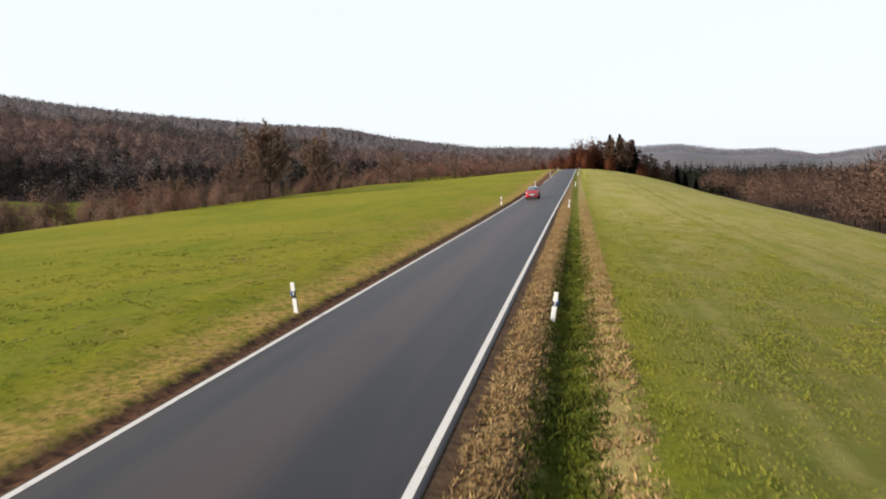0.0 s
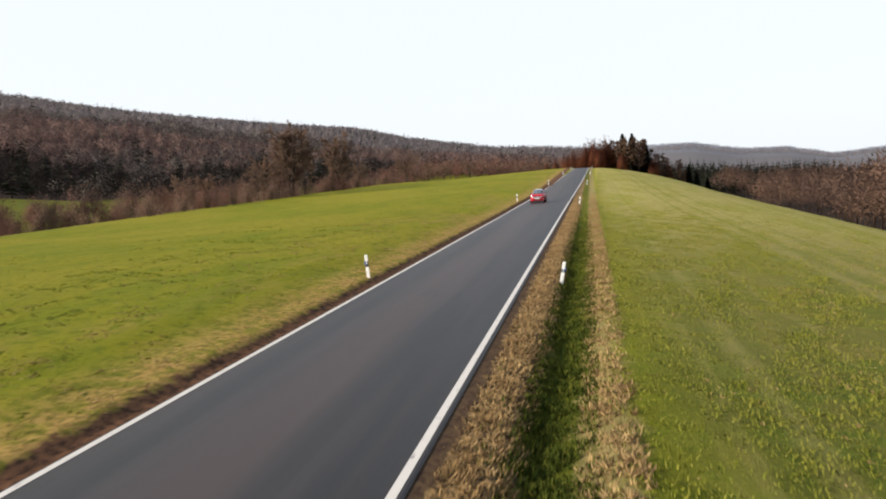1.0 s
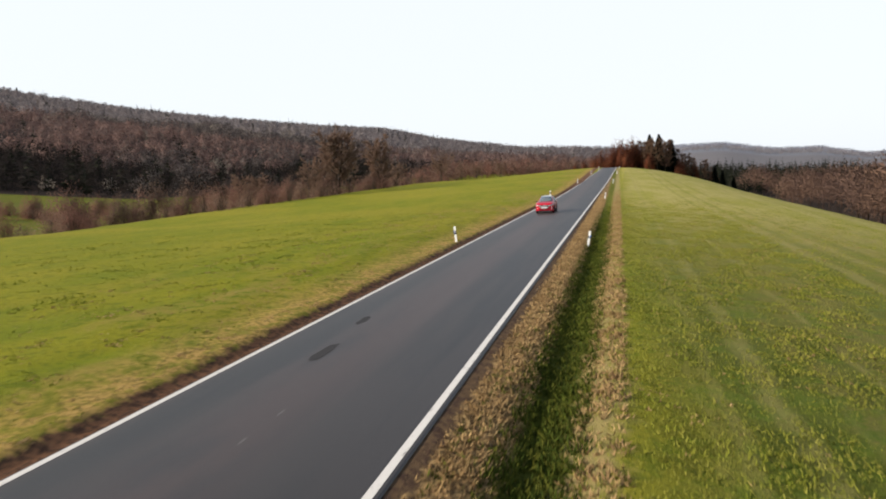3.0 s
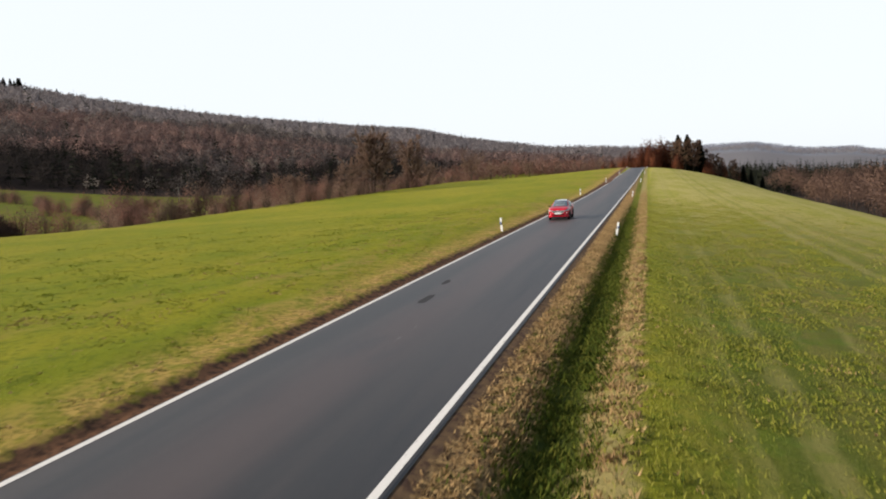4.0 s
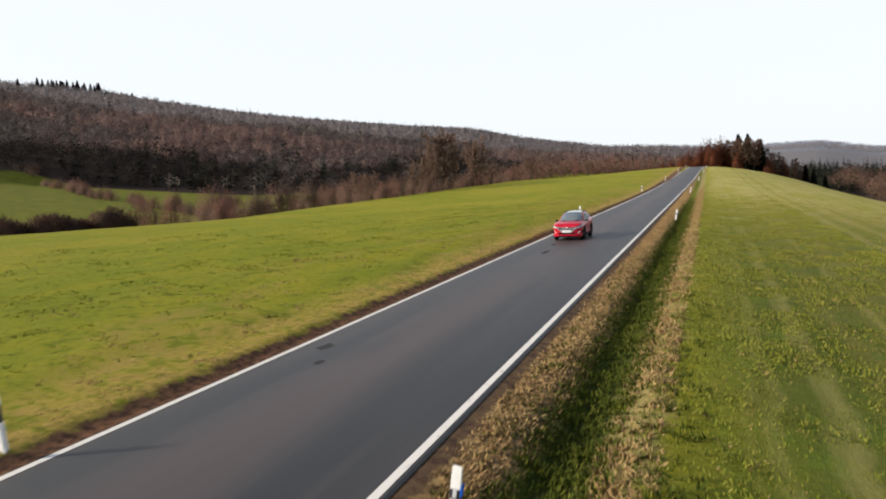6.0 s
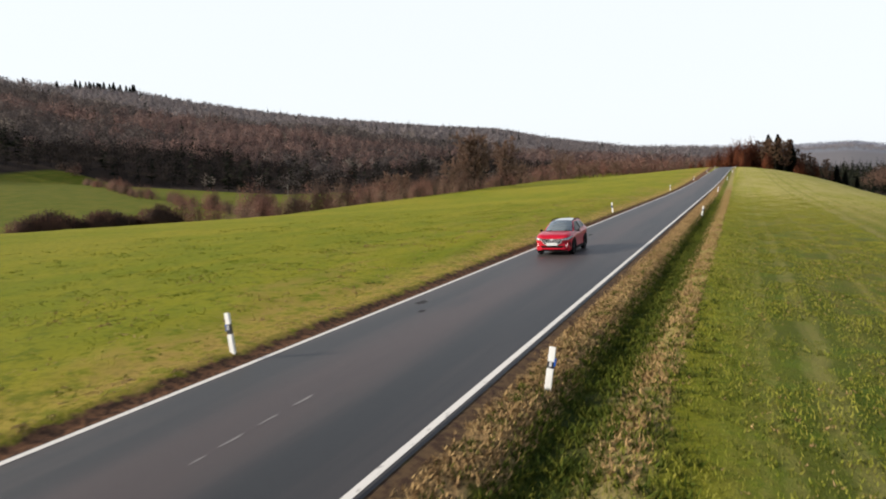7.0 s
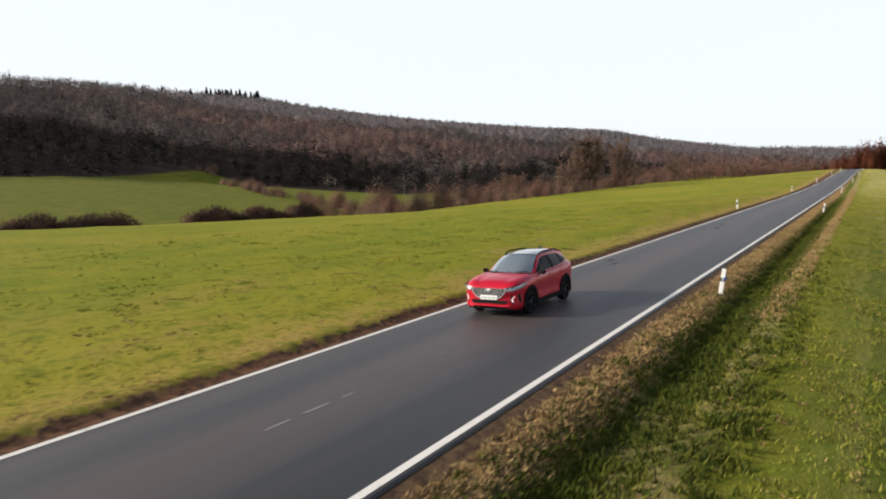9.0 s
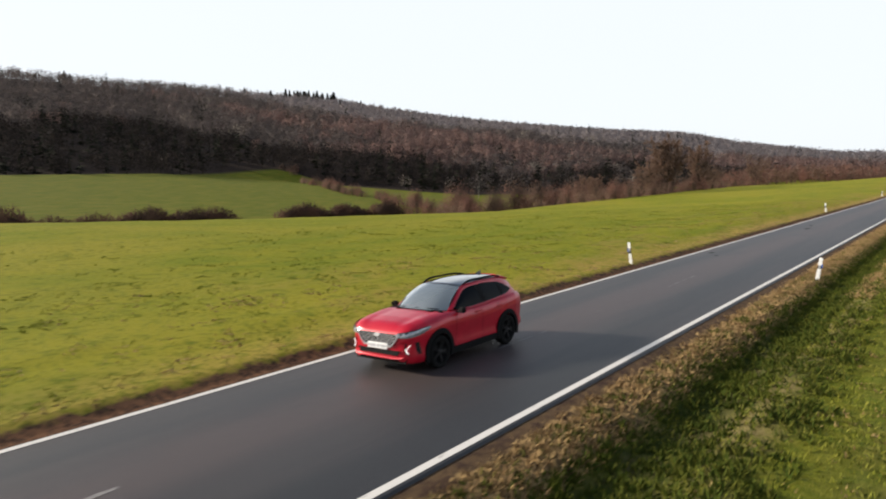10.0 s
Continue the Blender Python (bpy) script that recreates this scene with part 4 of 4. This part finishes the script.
def far_bare(rng, h, n=44, wide=1.0, long=1.0, girth=1.0):
    """A bare tree of the hillside: a thin trunk and a rounded, lumpy crown of twig sprays."""
    w = h * rng.uniform(0.3, 0.4) * girth
    u = unit(rng.normal(size=(n, 3)))
    lump = 1 + 0.16 * np.sin(2.0 * np.arctan2(u[:, 1], u[:, 0]) + rng.uniform(0, 6)) * np.cos(3 * u[:, 2] + rng.uniform(0, 6))
    c = np.array([0, 0, h * 0.52]) + u * np.array([w, w, h * 0.42]) * (rng.uniform(0.3, 0.92, n) * lump)[:, None]
    way = unit(u * 0.8 + rng.normal(size=(n, 3)) * 0.55 + np.array([0, 0, 0.3]))
    t = shards(c, way, rng.uniform(0.10, 0.2, n) * h * long, rng.uniform(0.018, 0.04, n) * h * wide, rng)
    trunk = sticks(np.array([[0, 0, -1.0]]), np.array([[0, 0, h * 0.55]]), np.array([h * 0.010]), np.array([h * 0.005]))
    return outward(np.concatenate([t, trunk]), np.array([0, 0, h * 0.45]))


def far_conifer(rng, h, n=34):
    return np.concatenate(conifer_shape(rng, h, h * 0.27, n))


def scatter(name, shapes, places, material, label, rng, grow=(0.75, 1.2), soft=0.0):
    """One object of kind stuff: shapes set at places (x, y) on the land, each turned and grown at random."""
    out, ways = [], []
    z = land_z(places[:, 0], places[:, 1])
    pick = rng.integers(0, len(shapes), len(places))
    ang, size = rng.uniform(0, 6.283, len(places)), rng.uniform(*grow, len(places))
    for k, s in enumerate(shapes):
        i = np.nonzero(pick == k)[0]
        if not len(i):
            continue
        c, sn = np.cos(ang[i])[:, None], np.sin(ang[i])[:, None]
        g = size[i][:, None]
        x = (s[:, 0] * c - s[:, 1] * sn) * g + places[i, 0:1]
        y = (s[:, 0] * sn + s[:, 1] * c) * g + places[i, 1:2]
        out.append(np.stack([x, y, s[:, 2] * g + z[i][:, None]], -1).reshape(-1, 3))
        if soft:
            t = s.reshape(-1, 3, 3)
            top = s[:, 2].max()
            face = np.repeat(unit(np.cross(t[:, 1] - t[:, 0], t[:, 2] - t[:, 0])), 3, 0)
            v = unit(unit((s - (0, 0, 0.42 * top)) * (1, 1, 0.8)) * soft + face * (1 - soft))
            ways.append(np.stack([v[:, 0] * c - v[:, 1] * sn, v[:, 0] * sn + v[:, 1] * c, v[:, 2] + 0 * g], -1).reshape(-1, 3))
    return tagged(soup(name, np.concatenate(out), material, None, np.concatenate(ways) if soft else None), label, "woods", kind="stuff")


def jittered(x0, x1, y0, y1, step, rng):
    X, Y = np.meshgrid(np.arange(x0, x1, step), np.arange(y0, y1, step))
    p = np.stack([X.ravel(), Y.ravel()], 1)
    return p + rng.uniform(-0.55, 0.55, p.shape) * step


def wood_edge(y):
    """Where the hillside wood begins, in x."""
    return -345 + 130 * smooth(185, 228, y) + 85 * smooth(228, 420, y) + 240 * smooth(420, 500, y) - 6 * np.sin(y * 0.05)


rng = np.random.default_rng(7)
hill = jittered(-800, 60, -420, 1250, 9.6, rng)
hill = hill[hill[:, 0] < wood_edge(hill[:, 1])]
_r = np.hypot(hill[:, 0] - 5, hill[:, 1] + 80)
hill = hill[_r < np.interp(np.arctan2(-(hill[:, 0] - 5), hill[:, 1] + 80), _az, _rr) + 25]
_in = wood_edge(hill[:, 1]) - hill[:, 0]
_n = np.array([noise.noise(Vector((p[0] * 0.011, p[1] * 0.011, 0))) for p in hill])
_m = np.array([noise.noise(Vector((p[0] * 0.03, p[1] * 0.03, 9))) for p in hill])
_u = rng.random(len(hill))
_w = np.where(hill[:, 1] < 190, 120, 72)
dark = ((_in < _w + 70 * _n) & (_u < np.where(hill[:, 1] < 190, 0.965, 0.84))) | ((_m > 0.42) & (_u < 0.35)) | (_u < 0.015)
pale = ~dark & (_u > 0.985) & (hill[:, 1] > 200)
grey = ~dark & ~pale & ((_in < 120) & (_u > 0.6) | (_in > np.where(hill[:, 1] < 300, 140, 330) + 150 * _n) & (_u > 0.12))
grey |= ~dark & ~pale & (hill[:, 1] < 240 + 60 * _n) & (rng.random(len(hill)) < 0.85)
# grey trees low on the left slope, drawn in the shade-darkened colour
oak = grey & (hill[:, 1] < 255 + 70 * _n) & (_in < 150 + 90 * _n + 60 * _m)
shade = dark & (_in < _w + 70 * _n) & (rng.random(len(hill)) < 0.62)      # bare trees among the conifers at the foot, given the shade-darkened colour too
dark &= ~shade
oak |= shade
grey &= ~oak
# trees beyond this distance get the haze-paled colour
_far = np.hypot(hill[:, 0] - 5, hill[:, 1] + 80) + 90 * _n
hazed = ~dark & ~pale & ~oak & (_far > np.where(hill[:, 1] < 420, 1100, 740))
grey &= ~hazed
beech = ~dark & ~pale & ~grey & ~oak & ~hazed
_seen = np.arctan2(-(hill[:, 0] - 5), hill[:, 1] + 80) < 1.38
few = rng.random(len(hill)) < 0.3                                          # thinner wood on the slopes behind
dark, pale, grey, oak, beech, hazed = (m & (_seen | few) for m in (dark, pale, grey, oak, beech, hazed))
bare_shapes = [far_bare(rng, h, 150, 0.8, 0.6, 1.45) for h in (11, 12, 13, 14, 12, 13, 15, 10)]
haze_shapes = [far_bare(rng, h, 80, 1.2, 0.75, 1.5) for h in (11, 12, 13, 14, 12)]
fir_shapes = [far_conifer(rng, h, 40) for h in (13, 15, 17, 14)]
scatter("hillside_conifers", fir_shapes, hill[dark], NEEDLES, "dark conifers along the foot of the hillside wood", rng, soft=0.6)
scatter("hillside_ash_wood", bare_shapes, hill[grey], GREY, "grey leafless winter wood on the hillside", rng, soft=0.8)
scatter("hillside_shaded_wood", bare_shapes, hill[oak], SHADED_ASH, "leafless wood on the hillside, shade put into its dark colour", rng, soft=0.8)
scatter("hillside_beech_wood", bare_shapes, hill[beech], BEECH, "reddish brown leafless beech wood on the hillside", rng, soft=0.8)
scatter("hillside_hazed_wood", haze_shapes, hill[hazed], HAZED_WOOD, "leafless wood on the further hillside, paled for haze", rng, soft=0.8)
scatter("hillside_birches", bare_shapes, hill[pale], BIRCH, "pale leafless birches among darker trees", rng, (0.8, 1.1), 0.6)

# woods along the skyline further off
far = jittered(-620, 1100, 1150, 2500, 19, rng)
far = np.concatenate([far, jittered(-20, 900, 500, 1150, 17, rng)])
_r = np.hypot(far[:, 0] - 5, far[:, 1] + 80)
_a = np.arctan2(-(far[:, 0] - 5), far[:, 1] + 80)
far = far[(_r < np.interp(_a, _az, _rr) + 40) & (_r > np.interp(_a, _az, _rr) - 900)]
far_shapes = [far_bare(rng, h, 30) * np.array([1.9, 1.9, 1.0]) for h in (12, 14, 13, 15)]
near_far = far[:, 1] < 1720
scatter("distant_wood", far_shapes, far[near_far], MID_HAZE, "distant woods under the skyline, haze in their grey-brown colour", rng)
scatter("haze_blue_wood", far_shapes, far[~near_far], FAR_HAZE, "wooded hills on the horizon, tinted blue-grey for haze", rng)

# wood beyond the right-hand field and the dark stand behind it
right = jittered(57, 165, 10, 400, 7.8, rng)
right = right[right[:, 0] > 57 + 0.06 * (right[:, 1] - 10) + 6 * np.sin(right[:, 1] * 0.05)]
_u = rng.random(len(right))
larch_shapes = [far_bare(rng, h, 400, 0.34, 0.36, 1.35) for h in (12, 14, 13, 15, 10)]
_near = right[:, 1] < 150
for which, grow in ((_near, (0.95, 1.5)), (~_near, (0.65, 1.2))):
    scatter("larch_wood", larch_shapes, right[which & (_u > 0.045)], LARCH_WOOD, "orange-brown leafless larches below the field", rng, grow, 0.85)
scatter("larch_wood_pines", [np.concatenate(conifer_shape(rng, h, h * 0.22, 160)) for h in (15, 17, 14)], right[_u <= 0.045], NEEDLES, "dark pines among bare larches", rng, (0.7, 0.95))
back = jittered(40, 190, 330, 560, 8, rng)
scatter("dark_stand", fir_shapes, back, NEEDLES, "dark conifer stand in the valley", rng, (0.6, 0.9))
mid = jittered(-120, -6, 330, 470, 6.5, rng)
scatter("valley_wood", [far_bare(rng, h, 60) for h in (9, 11, 12)], mid, SHRUB, "reddish leafless trees behind the rise", rng, (0.7, 1.1))

# single trees on the brow of the left-hand field
def stand(kind, wood, twig, wmat, tmat, label, category, group="", soft=0.0):
    ob = tagged(new(kind), label, category, group)
    soup("trunk", wood, wmat, ob)
    way = None
    if soft:
        mid = np.array([0, 0, 0.35 * twig[:, 2].max()])
        twig = outward(twig, mid)
        t = twig.reshape(-1, 3, 3)
        face = np.repeat(unit(np.cross(t[:, 1] - t[:, 0], t[:, 2] - t[:, 0])), 3, 0)
        way = unit(unit(twig - mid) * soft + face * (1 - soft))
    soup("crown", twig, tmat, ob, way)
    return ob


def put(ob, x, y, turn=0, size=1.0, first=False):
    m = pose(x, y, float(land_z(np.array([x]), np.array([y]))[0]) - 0.1, 0, 0, turn)
    c = ob if first else copy_thing(ob, m)
    c.matrix_basis = m @ Matrix.Scale(size, 4)
    return c


big = [stand("tree", *limb_tree(rng, 20, 5.4, 0.22, 24, 120, 2, 0.0021), BARK, TWIGS, "tall bare ash tree with forked trunk on the field edge", "tree", "field-edge trees"),
       stand("tree", *limb_tree(rng, 18, 5.2, 0.1, 34, 130, 1, 0.0026), BARK, TWIGS, "tall broad bare tree on the field edge", "tree", "field-edge trees"),
       stand("tree", *limb_tree(rng, 11, 5.6, 0.2, 22, 110, 1, 0.0034), BARK, TWIGS, "spreading bare oak on the field edge", "tree", "field-edge trees"),
       stand("tree", *limb_tree(rng, 12, 3.8, 0.12, 18, 80, 1, 0.0034), BARK, TWIGS, "slender bare tree on the field edge", "tree", "field-edge trees")]
put(big[0], -72.5, 121, 10, 1.0, True)
put(big[1], -71.5, 155, 80, 1.0, True)
put(big[2], -65.5, 216, 0, 1.0, True)
put(big[3], -73.5, 104, 0, 0.78, True)
for i, x, y, t, s in ((3, -76, 112, 120, 1.0), (3, -75, 136, 200, 0.95), (1, -84, 140, 30, 0.62), (3, -76, 168, 40, 0.9), (3, -74, 182, 160, 0.75), (2, -78, 195, 60, 0.75),
                      (3, -62, 238, 40, 0.7), (2, -60, 262, 100, 0.7), (3, -52, 285, 10, 0.8), (1, -96, 118, 140, 0.55), (3, -90, 96, 77, 0.8)):
    put(big[i], x, y, t, s)

bushes = [stand("shrub", *shrub_shape(rng, h, w, int(1.4 * n), 0.012, 0.095, 0.08), BARK, m, lab, "shrub", "field-edge shrubs", 0.7) for h, w, n, m, lab in (
    (5.0, 3.6, 1300, SHRUB, "reddish brown leafless shrub on the field edge"), (4.0, 3.2, 1100, TWIGS, "grey-brown leafless shrub on the field edge"),
    (9.5, 5.2, 2700, SHRUB, "round reddish leafless tree in the valley hedge"), (6.0, 4.2, 1600, SHRUB, "dense brown leafless hedge bush"))]
bushes.append(stand("shrub", *dense_hedge(rng, 5.4, 5.0, 3200), BARK, HEDGE, "low dense dark hedge bush below the field", "shrub", "valley hedge", 0.7))
used = set()


def bush(i, x, y, s):
    put(bushes[i], x, y, rng.uniform(0, 360), s, i not in used)
    used.add(i)


for y in np.arange(58, 262, 5.5):
    bush(int(rng.choice([0, 0, 1, 3])), -68 - rng.uniform(0, 7) - 0.02 * (y - 60), y + rng.uniform(-5, 5), 0.28 + 1.15 * rng.random() ** 1.5)
for y in np.arange(60, 300, 6.0):
    bush(int(rng.choice([0, 1, 3])), -83 + rng.uniform(-9, 7), y + rng.uniform(-4, 4), rng.uniform(0.45, 1.25))
bush(2, -126, 78, 1.22)
bush(2, -119, 88, 0.9)
for y in np.arange(98, 330, 6.5):
    bush(int(rng.choice([2, 2, 3])), -118 + rng.uniform(-18, 16), y + rng.uniform(-4, 4), rng.uniform(0.55, 1.2))
for y in np.arange(110, 230, 11):
    bush(int(rng.choice([2, 3])), -160 + rng.uniform(-25, 20), y, rng.uniform(0.7, 1.0))
for y in np.arange(-150, 30, 3.2):
    gap = 1 - 0.55 * math.exp(-((y + 11) / 9) ** 2)
    bush(4, -118 + rng.uniform(-3, 3), y, gap * (1.3 + 0.1 * math.sin(y * 0.16) + 0.1 * math.sin(y * 0.47)) * rng.uniform(0.8, 1.15))
for y in np.arange(33, 76, 5.0):
    bush(int(rng.choice([1, 3, 3])), -114 + rng.uniform(-8, 6), y, rng.uniform(0.75, 1.35))
for t in np.linspace(0, 1, 22):
    bush(int(rng.choice([0, 1, 3])), -345 + 105 * t + rng.uniform(-5, 5), 196 - 52 * t + rng.uniform(-5, 5), rng.uniform(0.8, 1.2))
for t in np.linspace(0, 1, 16):
    bush(3, -240 + 105 * t, 145 - 45 * t + rng.uniform(-6, 6), rng.uniform(0.7, 1.1))

# the stand of spruce, larch and russet beech beyond the crest
spruce = stand("spruce", *conifer_shape(rng, 18, 3.8, 1500), BARK, NEEDLES, "tall dark spruce beyond the crest of the road", "tree", "crest stand")
larch = stand("larch", *limb_tree(rng, 17, 3.4, 0.2, 13, 75, 1, 0.004), BARK, LARCH, "bare larch beyond the crest of the road", "tree", "crest stand")
russet = stand("beech", *shrub_shape(rng, 15.5, 5.0, 4600, 0.013, 0.06, 0.04), BARK, RUSSET, "russet-leaved beech beyond the crest of the road", "tree", "crest stand", 0.7)
done = set()
for ob, x, y, s in ((russet, 2, 298, 0.72), (russet, 7, 292, 0.85), (russet, 12, 290, 0.98), (russet, 17, 294, 1.08), (russet, 10, 304, 1.05), (russet, 20, 302, 1.0),
                    (russet, -2, 306, 0.62), (russet, -7, 300, 0.42), (russet, -12, 306, 0.38), (russet, 15, 306, 0.95), (larch, 19, 300, 1.05), (larch, 22, 294, 1.05),
                    (spruce, 25, 298, 1.08), (larch, 23, 287, 1.0), (larch, 28, 284, 1.12), (spruce, 29, 290, 1.08), (larch, 31, 285, 1.1), (larch, 32, 291, 1.1),
                    (spruce, 35, 294, 1.02), (larch, 37, 299, 0.95), (russet, 40, 303, 0.85), (larch, 41, 292, 0.85), (larch, 45, 296, 0.82), (larch, 49, 292, 0.8),
                    (russet, 34, 304, 1.05), (russet, 27, 306, 1.05), (larch, 53, 299, 0.78), (spruce, 56, 303, 0.68), (spruce, 60, 306, 0.62), (russet, 46, 305, 0.8),
                    (russet, 14, 284, 0.62), (russet, 24, 282, 0.6), (russet, 38, 286, 0.55), (russet, 56, 310, 0.65), (spruce, 66, 312, 0.6)):
    put(ob, x - 4.0, y, 40 * x, s, ob not in done)
    done.add(ob)
# spruces on the skyline
ridge_spruces = [(-748 + rng.uniform(-16, 16), 552 + 3.4 * i + rng.uniform(-3, 3)) for i in range(26)]
ridge_spruces += [(-756, 395), (-750, 478), (-752, 452), (-748, 520), (-750, 250), (-754, 258), (-752, 700), (-742, 780), (-752, 880)]
for i, (x, y) in enumerate(ridge_spruces):
    put(spruce, x, y, 60 * x, rng.uniform(0.85, 1.12) if i < 26 else rng.uniform(0.6, 0.85))

# pale birches at the edge of the hillside wood, and a wooden pole in the valley meadow
birch = stand("birch", *limb_tree(rng, 17, 2.6, 0.35, 10, 14), BIRCH, BIRCH, "pale bare birch at the edge of the hillside wood", "tree", "hillside birches")
for i, (x, y, s) in enumerate(((-325, 377, 1.0), (-316, 384, 0.9), (-275, 372, 0.8), (-262, 384, 0.75), (-312, 338, 0.85), (-246, 398, 0.7), (-322, 300, 0.8), (-225, 372, 0.65))):
    put(birch, x, y, 50 * i, s, i == 0)
POLE_WOOD = plain("grey_wood", (0.3, 0.27, 0.23), 0.8, var=0.3, scale=4)
pole = tagged(new("utility_pole"), "weathered grey wooden pole with crossarm in the meadow", "pole")
part("shaft", boxes([((0, 0, 3.4), (0.24, 0.24, 7.2), (0, 0, 0))], 0.05), POLE_WOOD, pole)
part("crossarm", boxes([((0, 0, 6.5), (1.7, 0.14, 0.16), (0, 0, 0))], 0.02), POLE_WOOD, pole)
put(pole, -203.0, 204.0, 40, 1.0, True)


# ---- grass tufts, straw and weeds beside the road ----
def grass_material(name, tones):
    k = Mat(name, 0.85, spec=0.15)
    col = k.mix(k.step(k.noise(k.pos(), 0.5, 4), 0.4, 0.62), tones[0], tones[1])
    k.colour(k.mix(k.math("MULTIPLY", k.step(k.island(), 0.3, 1.0), 0.8), col, tones[2]))
    return k.m


GRASS_GREEN = grass_material("grass_green", ((0.138, 0.157, 0.015), (0.176, 0.18, 0.023), (0.235, 0.22, 0.044)))
GRASS_DARK = grass_material("grass_dark", ((0.034, 0.053, 0.005), (0.053, 0.074, 0.007), (0.11, 0.11, 0.015)))
GRASS_PASTURE = grass_material("grass_pasture", ((0.15, 0.175, 0.014), (0.19, 0.2, 0.02), (0.13, 0.155, 0.013)))
GRASS_STRAW = grass_material("grass_straw", ((0.4, 0.28, 0.13), (0.3, 0.2, 0.09), (0.13, 0.075, 0.038)))


def tufts(rng, xy, height, blades, lean=0.6, width=0.012, spread=0.035):
    n = len(xy)
    x = np.repeat(xy[:, 0], blades) + rng.normal(size=n * blades) * spread
    y = np.repeat(xy[:, 1], blades) + rng.normal(size=n * blades) * spread
    z = rough_land(x, y) - 0.015
    way = unit(np.stack([rng.normal(size=n * blades) * lean, rng.normal(size=n * blades) * lean, np.ones(n * blades)], 1))
    h = np.repeat(np.broadcast_to(height, n), blades) * rng.uniform(0.5, 1.2, n * blades)
    return shards(np.stack([x, y, z], 1), way, h, width * rng.uniform(0.6, 1.5, n * blades) + 0.05 * h, rng)


def strewn(rng, n, x0, x1, y0, y1, clump=0.55, size=0.3):
    """Points gathered in loose clumps, with some strays."""
    k = max(1, int(n / 14))
    c = np.stack([rng.uniform(x0, x1, k), rng.uniform(y0, y1, k)], 1)
    i = rng.integers(0, k, int(n * clump))
    r = rng.uniform(0.3, 1.0, (k, 1)) * size
    p = c[i] + rng.normal(size=(len(i), 2)) * r[i]
    q = np.stack([rng.uniform(x0, x1, n - len(i)), rng.uniform(y0, y1, n - len(i))], 1)
    p = np.concatenate([p, q])
    thin = 1 - 0.97 * smooth(y1 - 70, y1, p[:, 1])       # thinner and thinner further along
    return p[(p[:, 0] > x0) & (p[:, 0] < x1) & (rng.random(len(p)) < thin)]


g = np.random.default_rng(11)
Y0, Y1 = -114, 60


def sward(name, parts, material, label):
    tagged(soup(name, np.concatenate(parts), material), label, "grass", kind="stuff")


sward("straw_grass", [
    tufts(g, strewn(g, 24000, 3.27, 4.4, Y0, Y1, 0.6), 0.13, 5, 0.9),
    tufts(g, strewn(g, 9000, 5.3, 6.3, -84, Y1, 0.7, 0.5), 0.15, 5, 0.8),
    tufts(g, strewn(g, 1800, 5.8, 15, Y0, 30, 0.5, 1.2), 0.08, 5, 0.8, 0.01),
    tufts(g, strewn(g, 3000, 12, 26, Y0, 40, 0.5, 1.0), 0.09, 4, 0.9, 0.012),
    tufts(g, strewn(g, 5000, -4.3, -3.35, Y0, Y1, 0.85), 0.06, 4, 0.9),
    tufts(g, strewn(g, 1500, 6.0, 11, Y0, -60, 0.6, 0.9), 0.09, 5, 0.8, 0.01),
    tufts(g, strewn(g, 6000, -14, -4.2, Y0, Y1, 0.7, 0.5), 0.08, 4, 0.9)], GRASS_STRAW, "withered straw-coloured grass on the verges")
sward("dark_grass", [
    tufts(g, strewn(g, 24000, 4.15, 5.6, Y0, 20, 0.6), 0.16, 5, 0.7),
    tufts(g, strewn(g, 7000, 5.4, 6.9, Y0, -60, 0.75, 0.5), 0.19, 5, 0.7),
    tufts(g, strewn(g, 16000, 5.8, 15, Y0, 0, 0.55, 1.0), 0.07, 5, 0.6, 0.009, 0.14),
    tufts(g, strewn(g, 4000, -17, -4.4, Y0, 40, 0.85, 0.45), 0.05, 4, 0.8, 0.012),
    tufts(g, strewn(g, 4500, 3.4, 4.4, Y0, -30, 0.8), 0.12, 5, 0.7)], GRASS_DARK, "dark green grass in the ditch and in clumps")
sward("meadow_grass", [
    tufts(g, strewn(g, 52000, 5.4, 16, Y0, 45, 0.3, 0.7), 0.1, 5, 0.6, 0.008, 0.16),
    tufts(g, strewn(g, 26000, 14, 34, Y0, 60, 0.4, 0.8), 0.1, 4, 0.8, 0.014, 0.2)], GRASS_GREEN, "short yellowish green meadow grass")
sward("pasture_grass", [
    tufts(g, strewn(g, 26000, -18, -3.5, Y0, 50, 0.6, 0.6), 0.045, 4, 0.8, 0.016),
    tufts(g, strewn(g, 9000, -34, -10, Y0, 40, 0.8, 0.7), 0.08, 4, 0.8, 0.02)], GRASS_PASTURE, "short green pasture grass with darker clumps")


def motions():
    """The car comes along its lane towards the camera and each wheel turns."""
    rows = [(t, pose(x, y, float(road_z(y)), 0, 0, -90)) for t, x, y in CAR_WAY]
    walk(car, rows)
    for wheel, m, side in WHEELS:
        turn = []
        for i in range(0, 301):
            t = i / 30
            y = float(np.interp(t, [r[0] for r in CAR_WAY], [r[2] for r in CAR_WAY]))
            turn.append((t, m @ pose(0, 0, 0, 0, side * math.degrees((CAR_WAY[0][2] - y) / 0.345), 0)))
        walk(wheel, turn)


motions()
